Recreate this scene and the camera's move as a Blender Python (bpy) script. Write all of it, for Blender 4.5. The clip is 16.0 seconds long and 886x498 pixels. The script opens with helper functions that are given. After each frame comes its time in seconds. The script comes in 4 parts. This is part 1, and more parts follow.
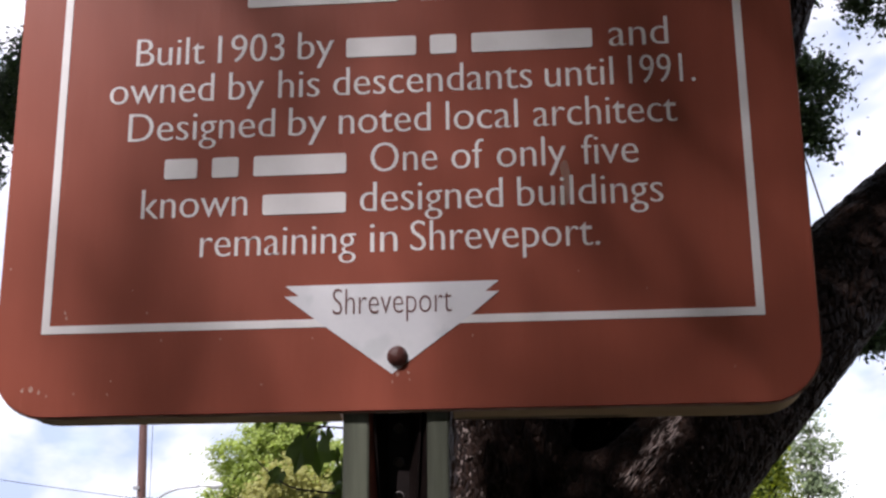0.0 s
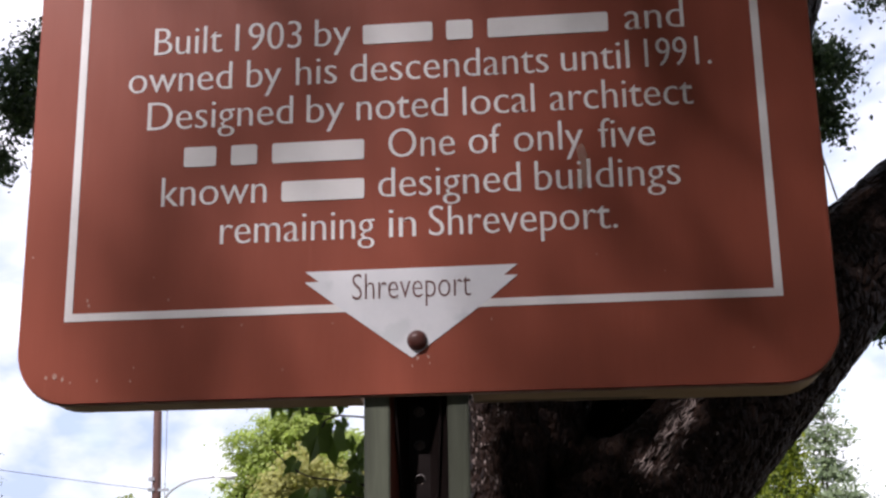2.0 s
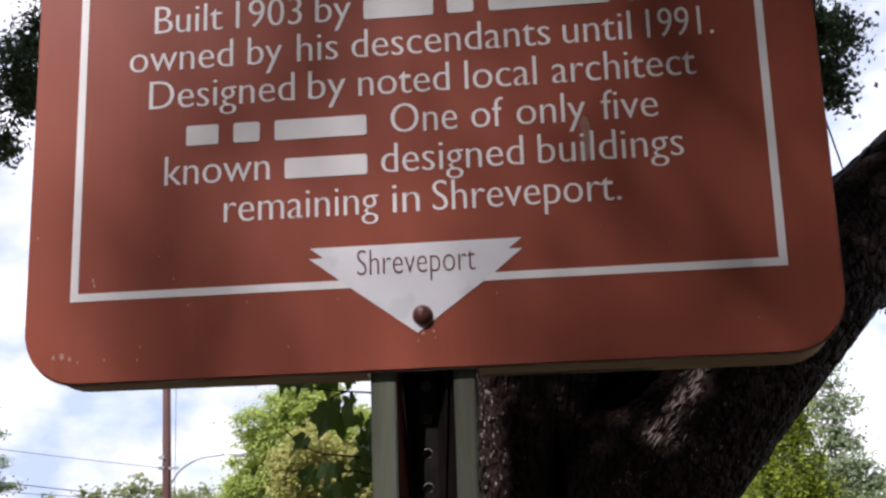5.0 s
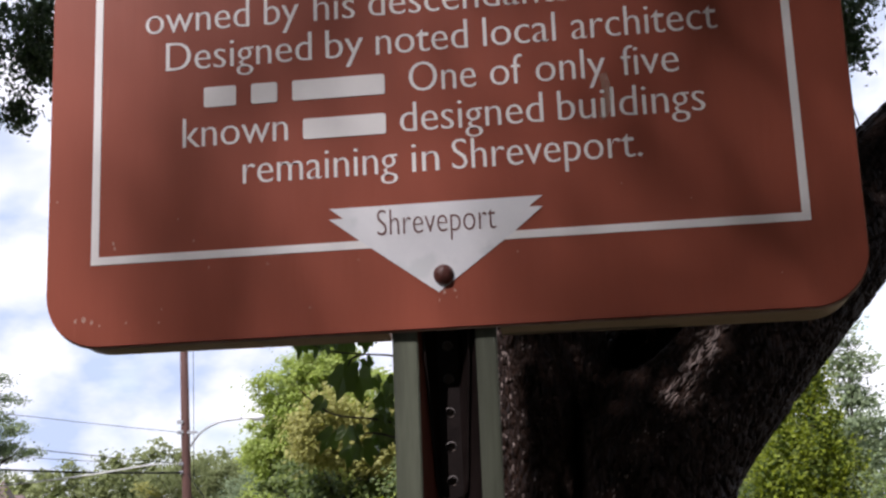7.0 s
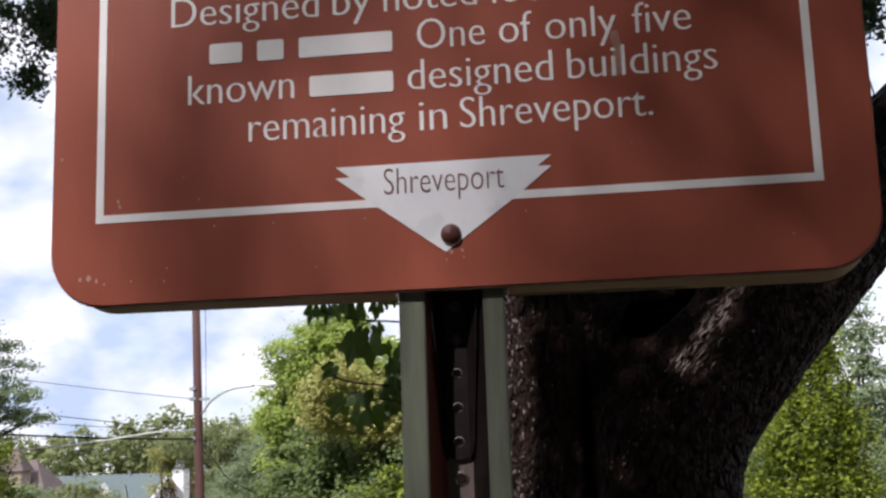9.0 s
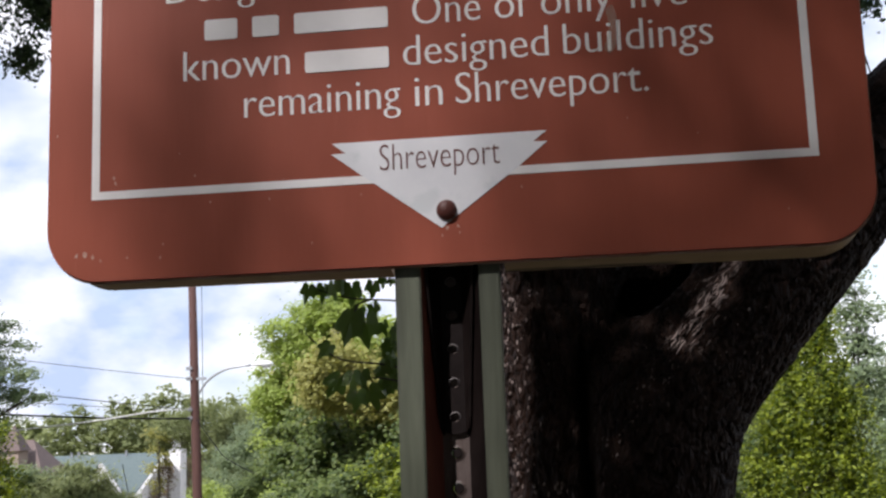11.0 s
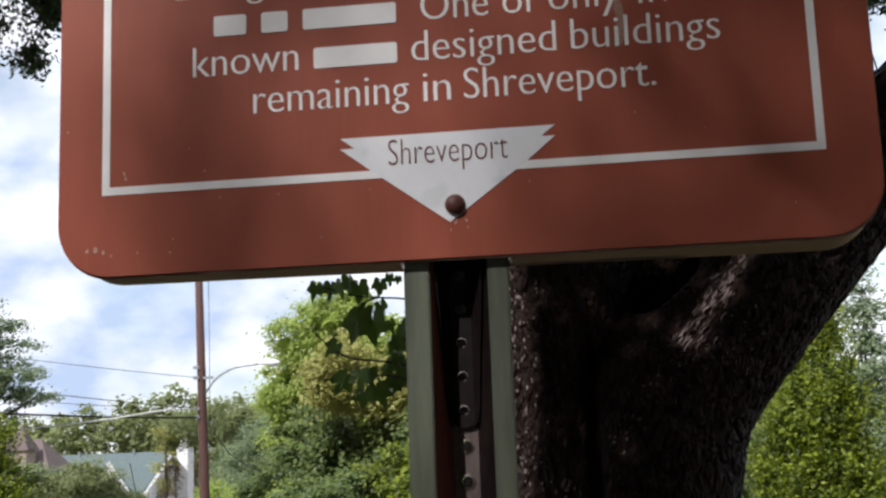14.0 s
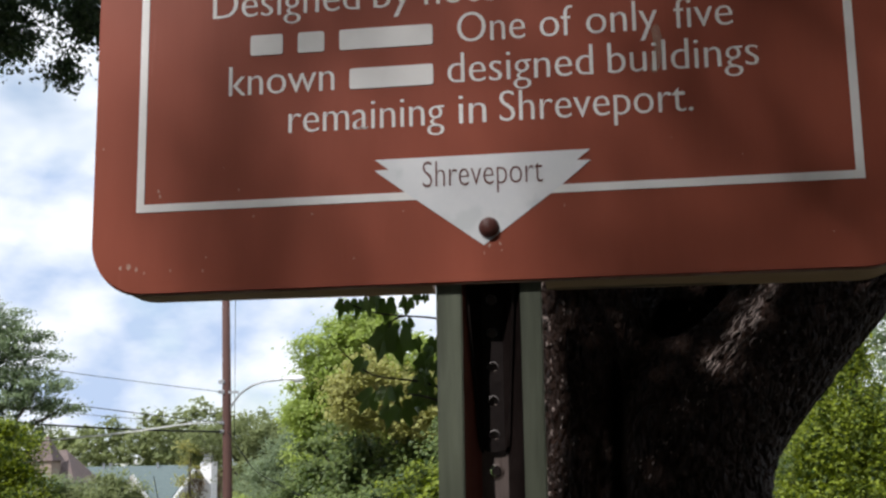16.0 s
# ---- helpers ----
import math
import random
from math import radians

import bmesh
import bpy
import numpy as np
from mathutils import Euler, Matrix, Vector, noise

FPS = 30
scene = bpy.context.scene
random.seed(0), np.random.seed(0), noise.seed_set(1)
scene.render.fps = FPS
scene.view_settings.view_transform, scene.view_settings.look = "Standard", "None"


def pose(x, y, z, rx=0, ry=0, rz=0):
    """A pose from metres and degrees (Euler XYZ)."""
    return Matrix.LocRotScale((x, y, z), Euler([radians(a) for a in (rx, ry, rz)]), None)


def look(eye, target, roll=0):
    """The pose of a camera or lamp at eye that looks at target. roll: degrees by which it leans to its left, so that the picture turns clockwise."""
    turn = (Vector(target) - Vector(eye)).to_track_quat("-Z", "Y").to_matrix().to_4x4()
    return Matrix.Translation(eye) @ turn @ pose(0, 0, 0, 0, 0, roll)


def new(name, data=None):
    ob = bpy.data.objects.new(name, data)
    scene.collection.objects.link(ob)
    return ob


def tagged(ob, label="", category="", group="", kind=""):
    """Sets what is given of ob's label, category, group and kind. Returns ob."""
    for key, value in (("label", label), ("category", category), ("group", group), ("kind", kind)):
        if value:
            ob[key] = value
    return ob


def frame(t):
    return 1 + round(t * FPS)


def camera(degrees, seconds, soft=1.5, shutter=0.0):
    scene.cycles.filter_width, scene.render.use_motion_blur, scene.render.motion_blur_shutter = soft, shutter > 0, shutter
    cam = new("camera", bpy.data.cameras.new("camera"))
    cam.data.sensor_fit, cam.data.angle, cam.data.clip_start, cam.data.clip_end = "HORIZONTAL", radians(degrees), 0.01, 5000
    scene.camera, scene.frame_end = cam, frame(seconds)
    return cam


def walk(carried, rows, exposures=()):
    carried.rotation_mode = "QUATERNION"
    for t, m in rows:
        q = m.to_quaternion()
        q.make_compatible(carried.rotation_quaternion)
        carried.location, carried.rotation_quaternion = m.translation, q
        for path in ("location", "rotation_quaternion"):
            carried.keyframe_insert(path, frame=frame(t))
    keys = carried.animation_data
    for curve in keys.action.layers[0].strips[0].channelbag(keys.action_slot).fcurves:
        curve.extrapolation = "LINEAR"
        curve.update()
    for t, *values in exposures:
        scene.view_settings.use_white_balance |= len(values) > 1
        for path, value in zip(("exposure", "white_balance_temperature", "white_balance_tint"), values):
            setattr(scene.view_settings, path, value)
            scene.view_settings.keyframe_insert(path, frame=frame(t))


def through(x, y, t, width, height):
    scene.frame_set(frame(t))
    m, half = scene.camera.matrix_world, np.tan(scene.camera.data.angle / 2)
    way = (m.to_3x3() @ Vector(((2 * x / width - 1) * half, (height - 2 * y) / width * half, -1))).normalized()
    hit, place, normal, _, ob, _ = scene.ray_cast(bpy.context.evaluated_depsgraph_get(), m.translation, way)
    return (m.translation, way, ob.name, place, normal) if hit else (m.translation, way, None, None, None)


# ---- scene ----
from mathutils.bvhtree import BVHTree

cam = camera(39.1, 16.0, soft=2.5)

PATH = [
    (0, (0.11, -0.907, 1.502), (-0.041, 1.014, 2.038), -0.6),
    (0.5, (0.106, -0.907, 1.501), (-0.027, 1.016, 2.032), -0.5),
    (1, (0.107, -0.91, 1.498), (-0.026, 1.012, 2.034), -0.5),
    (1.5, (0.103, -0.914, 1.499), (-0.057, 1.008, 2.03), -0.5),
    (2, (0.105, -0.912, 1.497), (-0.065, 1.012, 2.017), -1.0),
    (2.5, (0.106, -0.912, 1.497), (-0.072, 1.015, 2.005), -1.6),
    (3, (0.105, -0.909, 1.496), (-0.072, 1.02, 1.994), -1.3),
    (3.5, (0.105, -0.914, 1.497), (-0.07, 1.015, 1.995), -1.8),
    (4, (0.108, -0.916, 1.497), (-0.065, 1.014, 1.993), -1.8),
    (6.5, (0.102, -0.904, 1.496), (-0.102, 1.036, 1.936), -2.1),
    (7, (0.101, -0.908, 1.495), (-0.106, 1.035, 1.919), -2.3),
    (7.5, (0.098, -0.91, 1.491), (-0.115, 1.036, 1.901), -2.0),
    (8, (0.101, -0.903, 1.489), (-0.12, 1.045, 1.887), -2.1),
    (8.5, (0.099, -0.9, 1.488), (-0.125, 1.05, 1.871), -1.7),
    (9, (0.103, -0.897, 1.49), (-0.126, 1.054, 1.866), -1.9),
    (9.5, (0.105, -0.895, 1.488), (-0.121, 1.057, 1.856), -1.9),
    (10, (0.105, -0.896, 1.488), (-0.119, 1.059, 1.846), -2.0),
    (12.5, (0.1, -0.899, 1.485), (-0.126, 1.059, 1.822), -2.0),
    (13, (0.101, -0.897, 1.485), (-0.127, 1.062, 1.822), -1.9),
    (13.5, (0.103, -0.899, 1.484), (-0.13, 1.058, 1.822), -2.0),
    (14, (0.102, -0.902, 1.483), (-0.133, 1.055, 1.825), -2.1),
    (14.5, (0.102, -0.907, 1.486), (-0.136, 1.048, 1.833), -2.0),
    (15, (0.103, -0.905, 1.486), (-0.147, 1.047, 1.84), -2.2),
    (15.5, (0.104, -0.907, 1.487), (-0.162, 1.042, 1.851), -2.1),
    (16, (0.097, -0.899, 1.487), (-0.179, 1.046, 1.859), -0.9),
]
walk(cam, [(t, look(eye, target, roll)) for t, eye, target, roll in PATH],
     [(0, 0.16, 6220, 21), (4, 0.16, 6220, 21), (7, 0.06, 6220, 20), (10, 0.05, 6220, 17), (13, 0.03, 6220, 14), (16, -0.07, 6220, 11)])

# ---- world, sun, exposure ----
SUN_TO = Vector((-0.36, -0.62, 0.70)).normalized()


def build_world():
    w = bpy.data.worlds.new("sky")
    scene.world = w
    w.use_nodes = True
    nt = w.node_tree
    nt.nodes.clear()
    out = nt.nodes.new("ShaderNodeOutputWorld")
    bg = nt.nodes.new("ShaderNodeBackground")
    bg.inputs["Strength"].default_value = 0.15
    sky = nt.nodes.new("ShaderNodeTexSky")
    sky.sky_type = "NISHITA"
    sky.sun_disc = False
    sky.sun_elevation = math.asin(SUN_TO.z)
    sky.sun_rotation = math.atan2(SUN_TO.x, SUN_TO.y)
    sky.air_density, sky.dust_density = 1.2, 0.6
    tc = nt.nodes.new("ShaderNodeTexCoord")
    mp = nt.nodes.new("ShaderNodeMapping")
    mp.inputs["Scale"].default_value = (1.0, 1.0, 1.7)
    mp.inputs["Location"].default_value = CLOUD_SHIFT
    n1 = nt.nodes.new("ShaderNodeTexNoise")
    n1.inputs["Scale"].default_value = 5.5
    n1.inputs["Detail"].default_value = 4
    n1.inputs["Roughness"].default_value = 0.55
    n1.inputs["Distortion"].default_value = 0.25
    ramp = nt.nodes.new("ShaderNodeValToRGB")
    ramp.color_ramp.elements[0].position = 0.26
    ramp.color_ramp.elements[1].position = 0.50
    n2 = nt.nodes.new("ShaderNodeTexNoise")
    n2.inputs["Scale"].default_value = 8.0
    n2.inputs["Detail"].default_value = 5
    n2.inputs["Roughness"].default_value = 0.5
    shade = nt.nodes.new("ShaderNodeValToRGB")
    shade.color_ramp.elements[0].position = 0.38
    shade.color_ramp.elements[0].color = (3.9, 4.75, 6.2, 1)
    shade.color_ramp.elements[1].position = 0.56
    shade.color_ramp.elements[1].color = (7.7, 7.8, 7.9, 1)
    mix = nt.nodes.new("ShaderNodeMix")
    mix.data_type = "RGBA"
    nt.links.new(tc.outputs["Generated"], mp.inputs["Vector"])
    nt.links.new(mp.outputs["Vector"], n1.inputs["Vector"])
    nt.links.new(mp.outputs["Vector"], n2.inputs["Vector"])
    nt.links.new(n1.outputs["Fac"], ramp.inputs["Fac"])
    nt.links.new(n2.outputs["Fac"], shade.inputs["Fac"])
    nt.links.new(ramp.outputs["Color"], mix.inputs["Factor"])
    nt.links.new(sky.outputs["Color"], mix.inputs["A"])
    nt.links.new(shade.outputs["Color"], mix.inputs["B"])
    nt.links.new(mix.outputs["Result"], bg.inputs["Color"])
    nt.links.new(bg.outputs["Background"], out.inputs["Surface"])


CLOUD_SHIFT = (0.3, 0.1, 0.2)
build_world()
sun = new("sun", bpy.data.lights.new("sun", "SUN"))
sun.data.energy, sun.data.angle, sun.data.color = 5.0, radians(0.53), (1.0, 0.97, 0.93)
sun.matrix_world = look(SUN_TO * 50, (0, 0, 0))


# ---- materials ----
def material(name, low, high, rough=0.6, metal=0.0, scale=30.0, bump=0.0, bump_scale=None, stretch=(1, 1, 1),
             spots=None, spot_scale=4.0, spot_at=0.62, through=None, island=0.0, coord="Object", spec=0.5):
    """Two colours mixed by noise, a third in spots, relief, and light passing through thin leaves."""
    m = bpy.data.materials.new(name)
    m.use_nodes = True
    nt = m.node_tree
    b = nt.nodes["Principled BSDF"]
    tc = nt.nodes.new("ShaderNodeTexCoord")
    mp = nt.nodes.new("ShaderNodeMapping")
    mp.inputs["Scale"].default_value = stretch
    nt.links.new(tc.outputs[coord], mp.inputs["Vector"])
    n = nt.nodes.new("ShaderNodeTexNoise")
    n.inputs["Scale"].default_value, n.inputs["Detail"].default_value = scale, 6
    n.inputs["Roughness"].default_value = 0.65
    nt.links.new(mp.outputs["Vector"], n.inputs["Vector"])
    r = nt.nodes.new("ShaderNodeValToRGB")
    r.color_ramp.elements[0].position, r.color_ramp.elements[1].position = 0.32, 0.68
    r.color_ramp.elements[0].color, r.color_ramp.elements[1].color = (*low, 1), (*high, 1)
    col = r.outputs["Color"]
    if island:
        g = nt.nodes.new("ShaderNodeNewGeometry")
        mx = nt.nodes.new("ShaderNodeMix")
        mx.data_type = "FLOAT"
        mx.inputs["Factor"].default_value = island
        nt.links.new(n.outputs["Fac"], mx.inputs["A"])
        nt.links.new(g.outputs["Random Per Island"], mx.inputs["B"])
        nt.links.new(mx.outputs["Result"], r.inputs["Fac"])
    else:
        nt.links.new(n.outputs["Fac"], r.inputs["Fac"])
    if spots:
        n3 = nt.nodes.new("ShaderNodeTexNoise")
        n3.inputs["Scale"].default_value, n3.inputs["Detail"].default_value = spot_scale, 5
        nt.links.new(mp.outputs["Vector"], n3.inputs["Vector"])
        r3 = nt.nodes.new("ShaderNodeValToRGB")
        r3.color_ramp.elements[0].position, r3.color_ramp.elements[1].position = spot_at, spot_at + 0.08
        nt.links.new(n3.outputs["Fac"], r3.inputs["Fac"])
        m3 = nt.nodes.new("ShaderNodeMix")
        m3.data_type = "RGBA"
        m3.inputs["B"].default_value = (*spots, 1)
        nt.links.new(r3.outputs["Color"], m3.inputs["Factor"])
        nt.links.new(col, m3.inputs["A"])
        col = m3.outputs["Result"]
    nt.links.new(col, b.inputs["Base Color"])
    b.inputs["Roughness"].default_value, b.inputs["Metallic"].default_value = rough, metal
    b.inputs["Specular IOR Level"].default_value = spec
    if bump:
        nb = nt.nodes.new("ShaderNodeTexNoise")
        nb.inputs["Scale"].default_value, nb.inputs["Detail"].default_value = bump_scale or scale * 3, 5
        nt.links.new(mp.outputs["Vector"], nb.inputs["Vector"])
        bp = nt.nodes.new("ShaderNodeBump")
        bp.inputs["Strength"].default_value, bp.inputs["Distance"].default_value = bump, 0.01
        nt.links.new(nb.outputs["Fac"], bp.inputs["Height"])
        nt.links.new(bp.outputs["Normal"], b.inputs["Normal"])
    if through:
        t = nt.nodes.new("ShaderNodeBsdfTranslucent")
        hs = nt.nodes.new("ShaderNodeHueSaturation")
        hs.inputs["Value"].default_value = through
        hs.inputs["Saturation"].default_value = 1.15
        nt.links.new(col, hs.inputs["Color"])
        nt.links.new(hs.outputs["Color"], t.inputs["Color"])
        ms = nt.nodes.new("ShaderNodeMixShader")
        ms.inputs["Fac"].default_value = 0.4
        nt.links.new(b.outputs["BSDF"], ms.inputs[1])
        nt.links.new(t.outputs["BSDF"], ms.inputs[2])
        nt.links.new(ms.outputs["Shader"], nt.nodes["Material Output"].inputs["Surface"])
    return m


def plated(m, scale, stretch, strength):
    """Adds small raised plates to a bark's relief."""
    nt = m.node_tree
    b = nt.nodes["Principled BSDF"]
    tc, mp = nt.nodes.new("ShaderNodeTexCoord"), nt.nodes.new("ShaderNodeMapping")
    mp.inputs["Scale"].default_value = stretch
    nz = nt.nodes.new("ShaderNodeTexNoise")
    nz.inputs["Scale"].default_value = 9
    mixv = nt.nodes.new("ShaderNodeMix")
    mixv.data_type = "VECTOR"
    mixv.inputs["Factor"].default_value = 0.06
    v = nt.nodes.new("ShaderNodeTexVoronoi")
    v.feature = "DISTANCE_TO_EDGE"
    v.inputs["Scale"].default_value = scale
    nt.links.new(tc.outputs["Object"], mp.inputs["Vector"])
    nt.links.new(mp.outputs["Vector"], nz.inputs["Vector"])
    nt.links.new(mp.outputs["Vector"], mixv.inputs["A"])
    nt.links.new(nz.outputs["Color"], mixv.inputs["B"])
    nt.links.new(mixv.outputs["Result"], v.inputs["Vector"])
    bp = nt.nodes.new("ShaderNodeBump")
    bp.inputs["Strength"].default_value, bp.inputs["Distance"].default_value = strength, 0.03
    nt.links.new(v.outputs["Distance"], bp.inputs["Height"])
    old = b.inputs["Normal"].links[0].from_node
    nt.links.new(bp.outputs["Normal"], old.inputs["Normal"])
    return m


SIGN_BROWN = material("brown_sign_sheeting", (0.245, 0.058, 0.031), (0.295, 0.073, 0.041), 0.45, scale=14, bump=0.05,
                      bump_scale=160, stretch=(1, 1, 0.14), spots=(0.33, 0.098, 0.06), spot_scale=40, spot_at=0.68, spec=0.25)
SIGN_WHITE = material("white_sheeting", (0.72, 0.69, 0.66), (0.83, 0.80, 0.77), 0.4, scale=14, bump=0.03, bump_scale=200)
EMBLEM_WHITE = material("weathered_white_sheeting", (0.66, 0.66, 0.67), (0.75, 0.74, 0.74), 0.4, scale=18,
                        spots=(0.62, 0.63, 0.63), spot_scale=30, spot_at=0.6)
EMBLEM_INK = material("brown_ink", (0.13, 0.055, 0.045), (0.17, 0.075, 0.06), 0.5, scale=40)
BOARD_TAN = material("weathered_tan_board", (0.50, 0.35, 0.20), (0.64, 0.47, 0.29), 0.75, scale=12, bump=0.25,
                     bump_scale=60, stretch=(0.3, 2, 2), spots=(0.12, 0.085, 0.06), spot_scale=22, spot_at=0.6)
CHIP = material("chalky_paint_chip", (0.30, 0.12, 0.08), (0.50, 0.33, 0.26), 0.8, scale=300)
EDGE_WORN = material("worn_plate_edge", (0.20, 0.09, 0.06), (0.55, 0.42, 0.33), 0.5, scale=25)
BOLT_BROWN = material("brown_painted_bolt", (0.075, 0.026, 0.02), (0.11, 0.036, 0.028), 0.3, scale=150, bump=0.15)
GALV = material("galvanised_steel", (0.04, 0.044, 0.028), (0.115, 0.125, 0.083), 0.55, 0.2, scale=38, bump=0.12,
                stretch=(1, 1, 0.08), spots=(0.075, 0.05, 0.034), spot_scale=26, spot_at=0.6)
# dark rail steel, also used where shade is put into the post's colour
STUB_DARK = material("dark_and_shaded_steel", (0.0065, 0.004, 0.0035), (0.013, 0.0085, 0.0075), 0.55, 0.1, scale=60, bump=0.05,
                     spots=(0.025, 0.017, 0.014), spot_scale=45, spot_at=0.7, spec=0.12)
RUST = material("rusty_brown_steel", (0.17, 0.046, 0.026), (0.27, 0.08, 0.05), 0.7, 0.1, scale=40, bump=0.2,
                stretch=(1, 1, 0.2), spots=(0.09, 0.06, 0.05), spot_scale=20, spot_at=0.6)
WEB_BROWN = material("grey_brown_steel", (0.065, 0.045, 0.038), (0.105, 0.075, 0.062), 0.6, 0.1, scale=40, bump=0.2, stretch=(1, 1, 0.3))
RIM_GLINT = material("hole_rim_glint", (0.12, 0.10, 0.095), (0.30, 0.27, 0.26), 0.4, 0.5, scale=200)
# pale bark for slivers that paint sunlit glints onto the stems
PALE_BARK_GLINT = material("pale_bark_glint", (0.03, 0.02, 0.016), (0.23, 0.18, 0.16), 0.6, scale=60, bump=0.5, bump_scale=150, island=0.6, spec=0.2)
# toned near black to hold the canopy's shade; pale spots stand for sparkle
BARK = plated(material("shade_toned_oak_bark", (0.0045, 0.0018, 0.001), (0.027, 0.013, 0.008), 0.6, scale=60, bump=1.0, bump_scale=110,
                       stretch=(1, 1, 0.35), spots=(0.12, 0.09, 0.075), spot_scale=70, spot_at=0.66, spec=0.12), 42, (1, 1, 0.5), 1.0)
TWIG = material("twig_bark", (0.04, 0.025, 0.018), (0.08, 0.055, 0.04), 0.8, scale=60, bump=0.3)
TRUNK_FAR = material("grey_brown_bark", (0.05, 0.04, 0.03), (0.11, 0.09, 0.07), 0.9, scale=8, bump=0.5, stretch=(1, 1, 0.3))
OAK_LEAF = material("dark_oak_leaf", (0.022, 0.045, 0.016), (0.05, 0.085, 0.028), 0.45, scale=2, island=0.7, through=0.8)
SPRIG_LEAF = material("broad_green_leaf", (0.07, 0.13, 0.028), (0.17, 0.26, 0.05), 0.4, scale=20, island=0.5, through=1.1, bump=0.15, bump_scale=120)
LEAF_BRIGHT = material("bright_green_foliage", (0.20, 0.255, 0.052), (0.385, 0.46, 0.115), 0.55, scale=0.9, island=0.32, through=1.5)
LEAF_OLIVE = material("olive_brown_foliage", (0.24, 0.24, 0.06), (0.40, 0.385, 0.12), 0.6, scale=0.9, island=0.38, through=1.1)
LEAF_DEEP = material("deep_green_foliage", (0.06, 0.098, 0.024), (0.165, 0.21, 0.05), 0.55, scale=0.9, island=0.38, through=1.0)
LEAF_CEDAR = material("grey_green_foliage", (0.14, 0.19, 0.10), (0.31, 0.38, 0.20), 0.6, scale=0.9, island=0.38, through=0.9)
LEAF_YELLOW = material("yellow_green_foliage", (0.03, 0.06, 0.006), (0.27, 0.32, 0.02), 0.55, scale=1.8, island=0.4, through=1.2)
LEAF_FAR = material("far_woods_foliage", (0.155, 0.185, 0.07), (0.285, 0.32, 0.13), 0.7, scale=0.15, island=0.5, through=0.9)
VINE = material("dry_vine", (0.12, 0.08, 0.045), (0.22, 0.16, 0.09), 0.8, scale=1, island=0.7)
POLE_WOOD = material("creosoted_pole_wood", (0.06, 0.024, 0.018), (0.10, 0.045, 0.034), 0.8, scale=5, bump=0.3, stretch=(4, 4, 0.2))
LAMP_METAL = material("lamp_arm_aluminium", (0.28, 0.29, 0.3), (0.4, 0.4, 0.41), 0.45, 0.6, scale=20)
LAMP_WHITE = material("lamp_head_white", (0.72, 0.72, 0.70), (0.8, 0.8, 0.78), 0.4, scale=20)
GLASS_GREY = material("lamp_refractor", (0.4, 0.42, 0.42), (0.55, 0.56, 0.55), 0.15, scale=30)
CABLE_BLACK = material("black_cable", (0.008, 0.008, 0.008), (0.018, 0.018, 0.018), 0.8, scale=10, spec=0.1)
CABLE_GREY = material("grey_cable", (0.5, 0.5, 0.48), (0.65, 0.64, 0.62), 0.5, scale=10)
ROOF_GREEN = material("grey_green_shingle", (0.085, 0.115, 0.112), (0.13, 0.165, 0.158), 0.85, scale=6, bump=0.4, stretch=(1, 1, 4))
ROOF_BROWN = material("brown_shingle", (0.11, 0.08, 0.07), (0.17, 0.125, 0.112), 0.85, scale=6, bump=0.4, stretch=(1, 1, 4))
WALL_WHITE = material("white_painted_siding", (0.7, 0.69, 0.67), (0.8, 0.79, 0.77), 0.7, scale=3, bump=0.1)
WALL_TAN = material("tan_stucco", (0.26, 0.2, 0.16), (0.34, 0.27, 0.21), 0.85, scale=5, bump=0.2)
PANE = material("dark_window_pane", (0.03, 0.035, 0.04), (0.05, 0.055, 0.06), 0.08, scale=2)
GRASS = material("dry_lawn", (0.06, 0.065, 0.03), (0.15, 0.13, 0.08), 0.9, scale=1.2, bump=0.6, bump_scale=60,
                 spots=(0.24, 0.19, 0.13), spot_scale=0.5, spot_at=0.48)


# ---- mesh helpers ----
def part(name, bm, mat, parent=None, label="", smooth=False):
    me = bpy.data.meshes.new(name)
    bm.to_mesh(me)
    bm.free()
    return part_mesh(name, me, mat, parent, label, smooth)


def part_mesh(name, me, mat, parent=None, label="", smooth=False):
    me.materials.clear()
    me.materials.append(mat)
    if smooth:
        me.shade_smooth()
    ob = new(name, me)
    ob.parent = parent
    if label:
        ob["label"] = label
    return ob


def thing(name, label, category, at=(0, 0, 0), group="", kind=""):
    ob = new(name)
    ob.empty_display_size = 0.1
    ob.location = at
    return tagged(ob, label, category, group, kind)


def add_box(bm, a, b, bevel=0.0):
    r = bmesh.ops.create_cube(bm, size=1)
    for v in r["verts"]:
        v.co = Vector([a[i] + (v.co[i] + 0.5) * (b[i] - a[i]) for i in range(3)])
    if bevel:
        es = list({e for v in r["verts"] for e in v.link_edges})
        bmesh.ops.bevel(bm, geom=es, offset=bevel, segments=2, affect="EDGES")
    return bm


def box(a, b, bevel=0.0):
    return add_box(bmesh.new(), a, b, bevel)


def prism(outline, y0, y1, bevel=0.0):
    """A plate of the outline (x, z), from y0 (front) to y1 (back)."""
    bm = bmesh.new()
    f = [bm.verts.new((x, y0, z)) for x, z in outline]
    k = [bm.verts.new((x, y1, z)) for x, z in outline]
    front = bm.faces.new(f)
    bm.faces.new(k[::-1])
    n = len(outline)
    for i in range(n):
        bm.faces.new((f[i], k[i], k[(i + 1) % n], f[(i + 1) % n]))
    bmesh.ops.recalc_face_normals(bm, faces=bm.faces)
    if bevel:
        bmesh.ops.bevel(bm, geom=list(front.edges), offset=bevel, segments=2, affect="EDGES")
    return bm


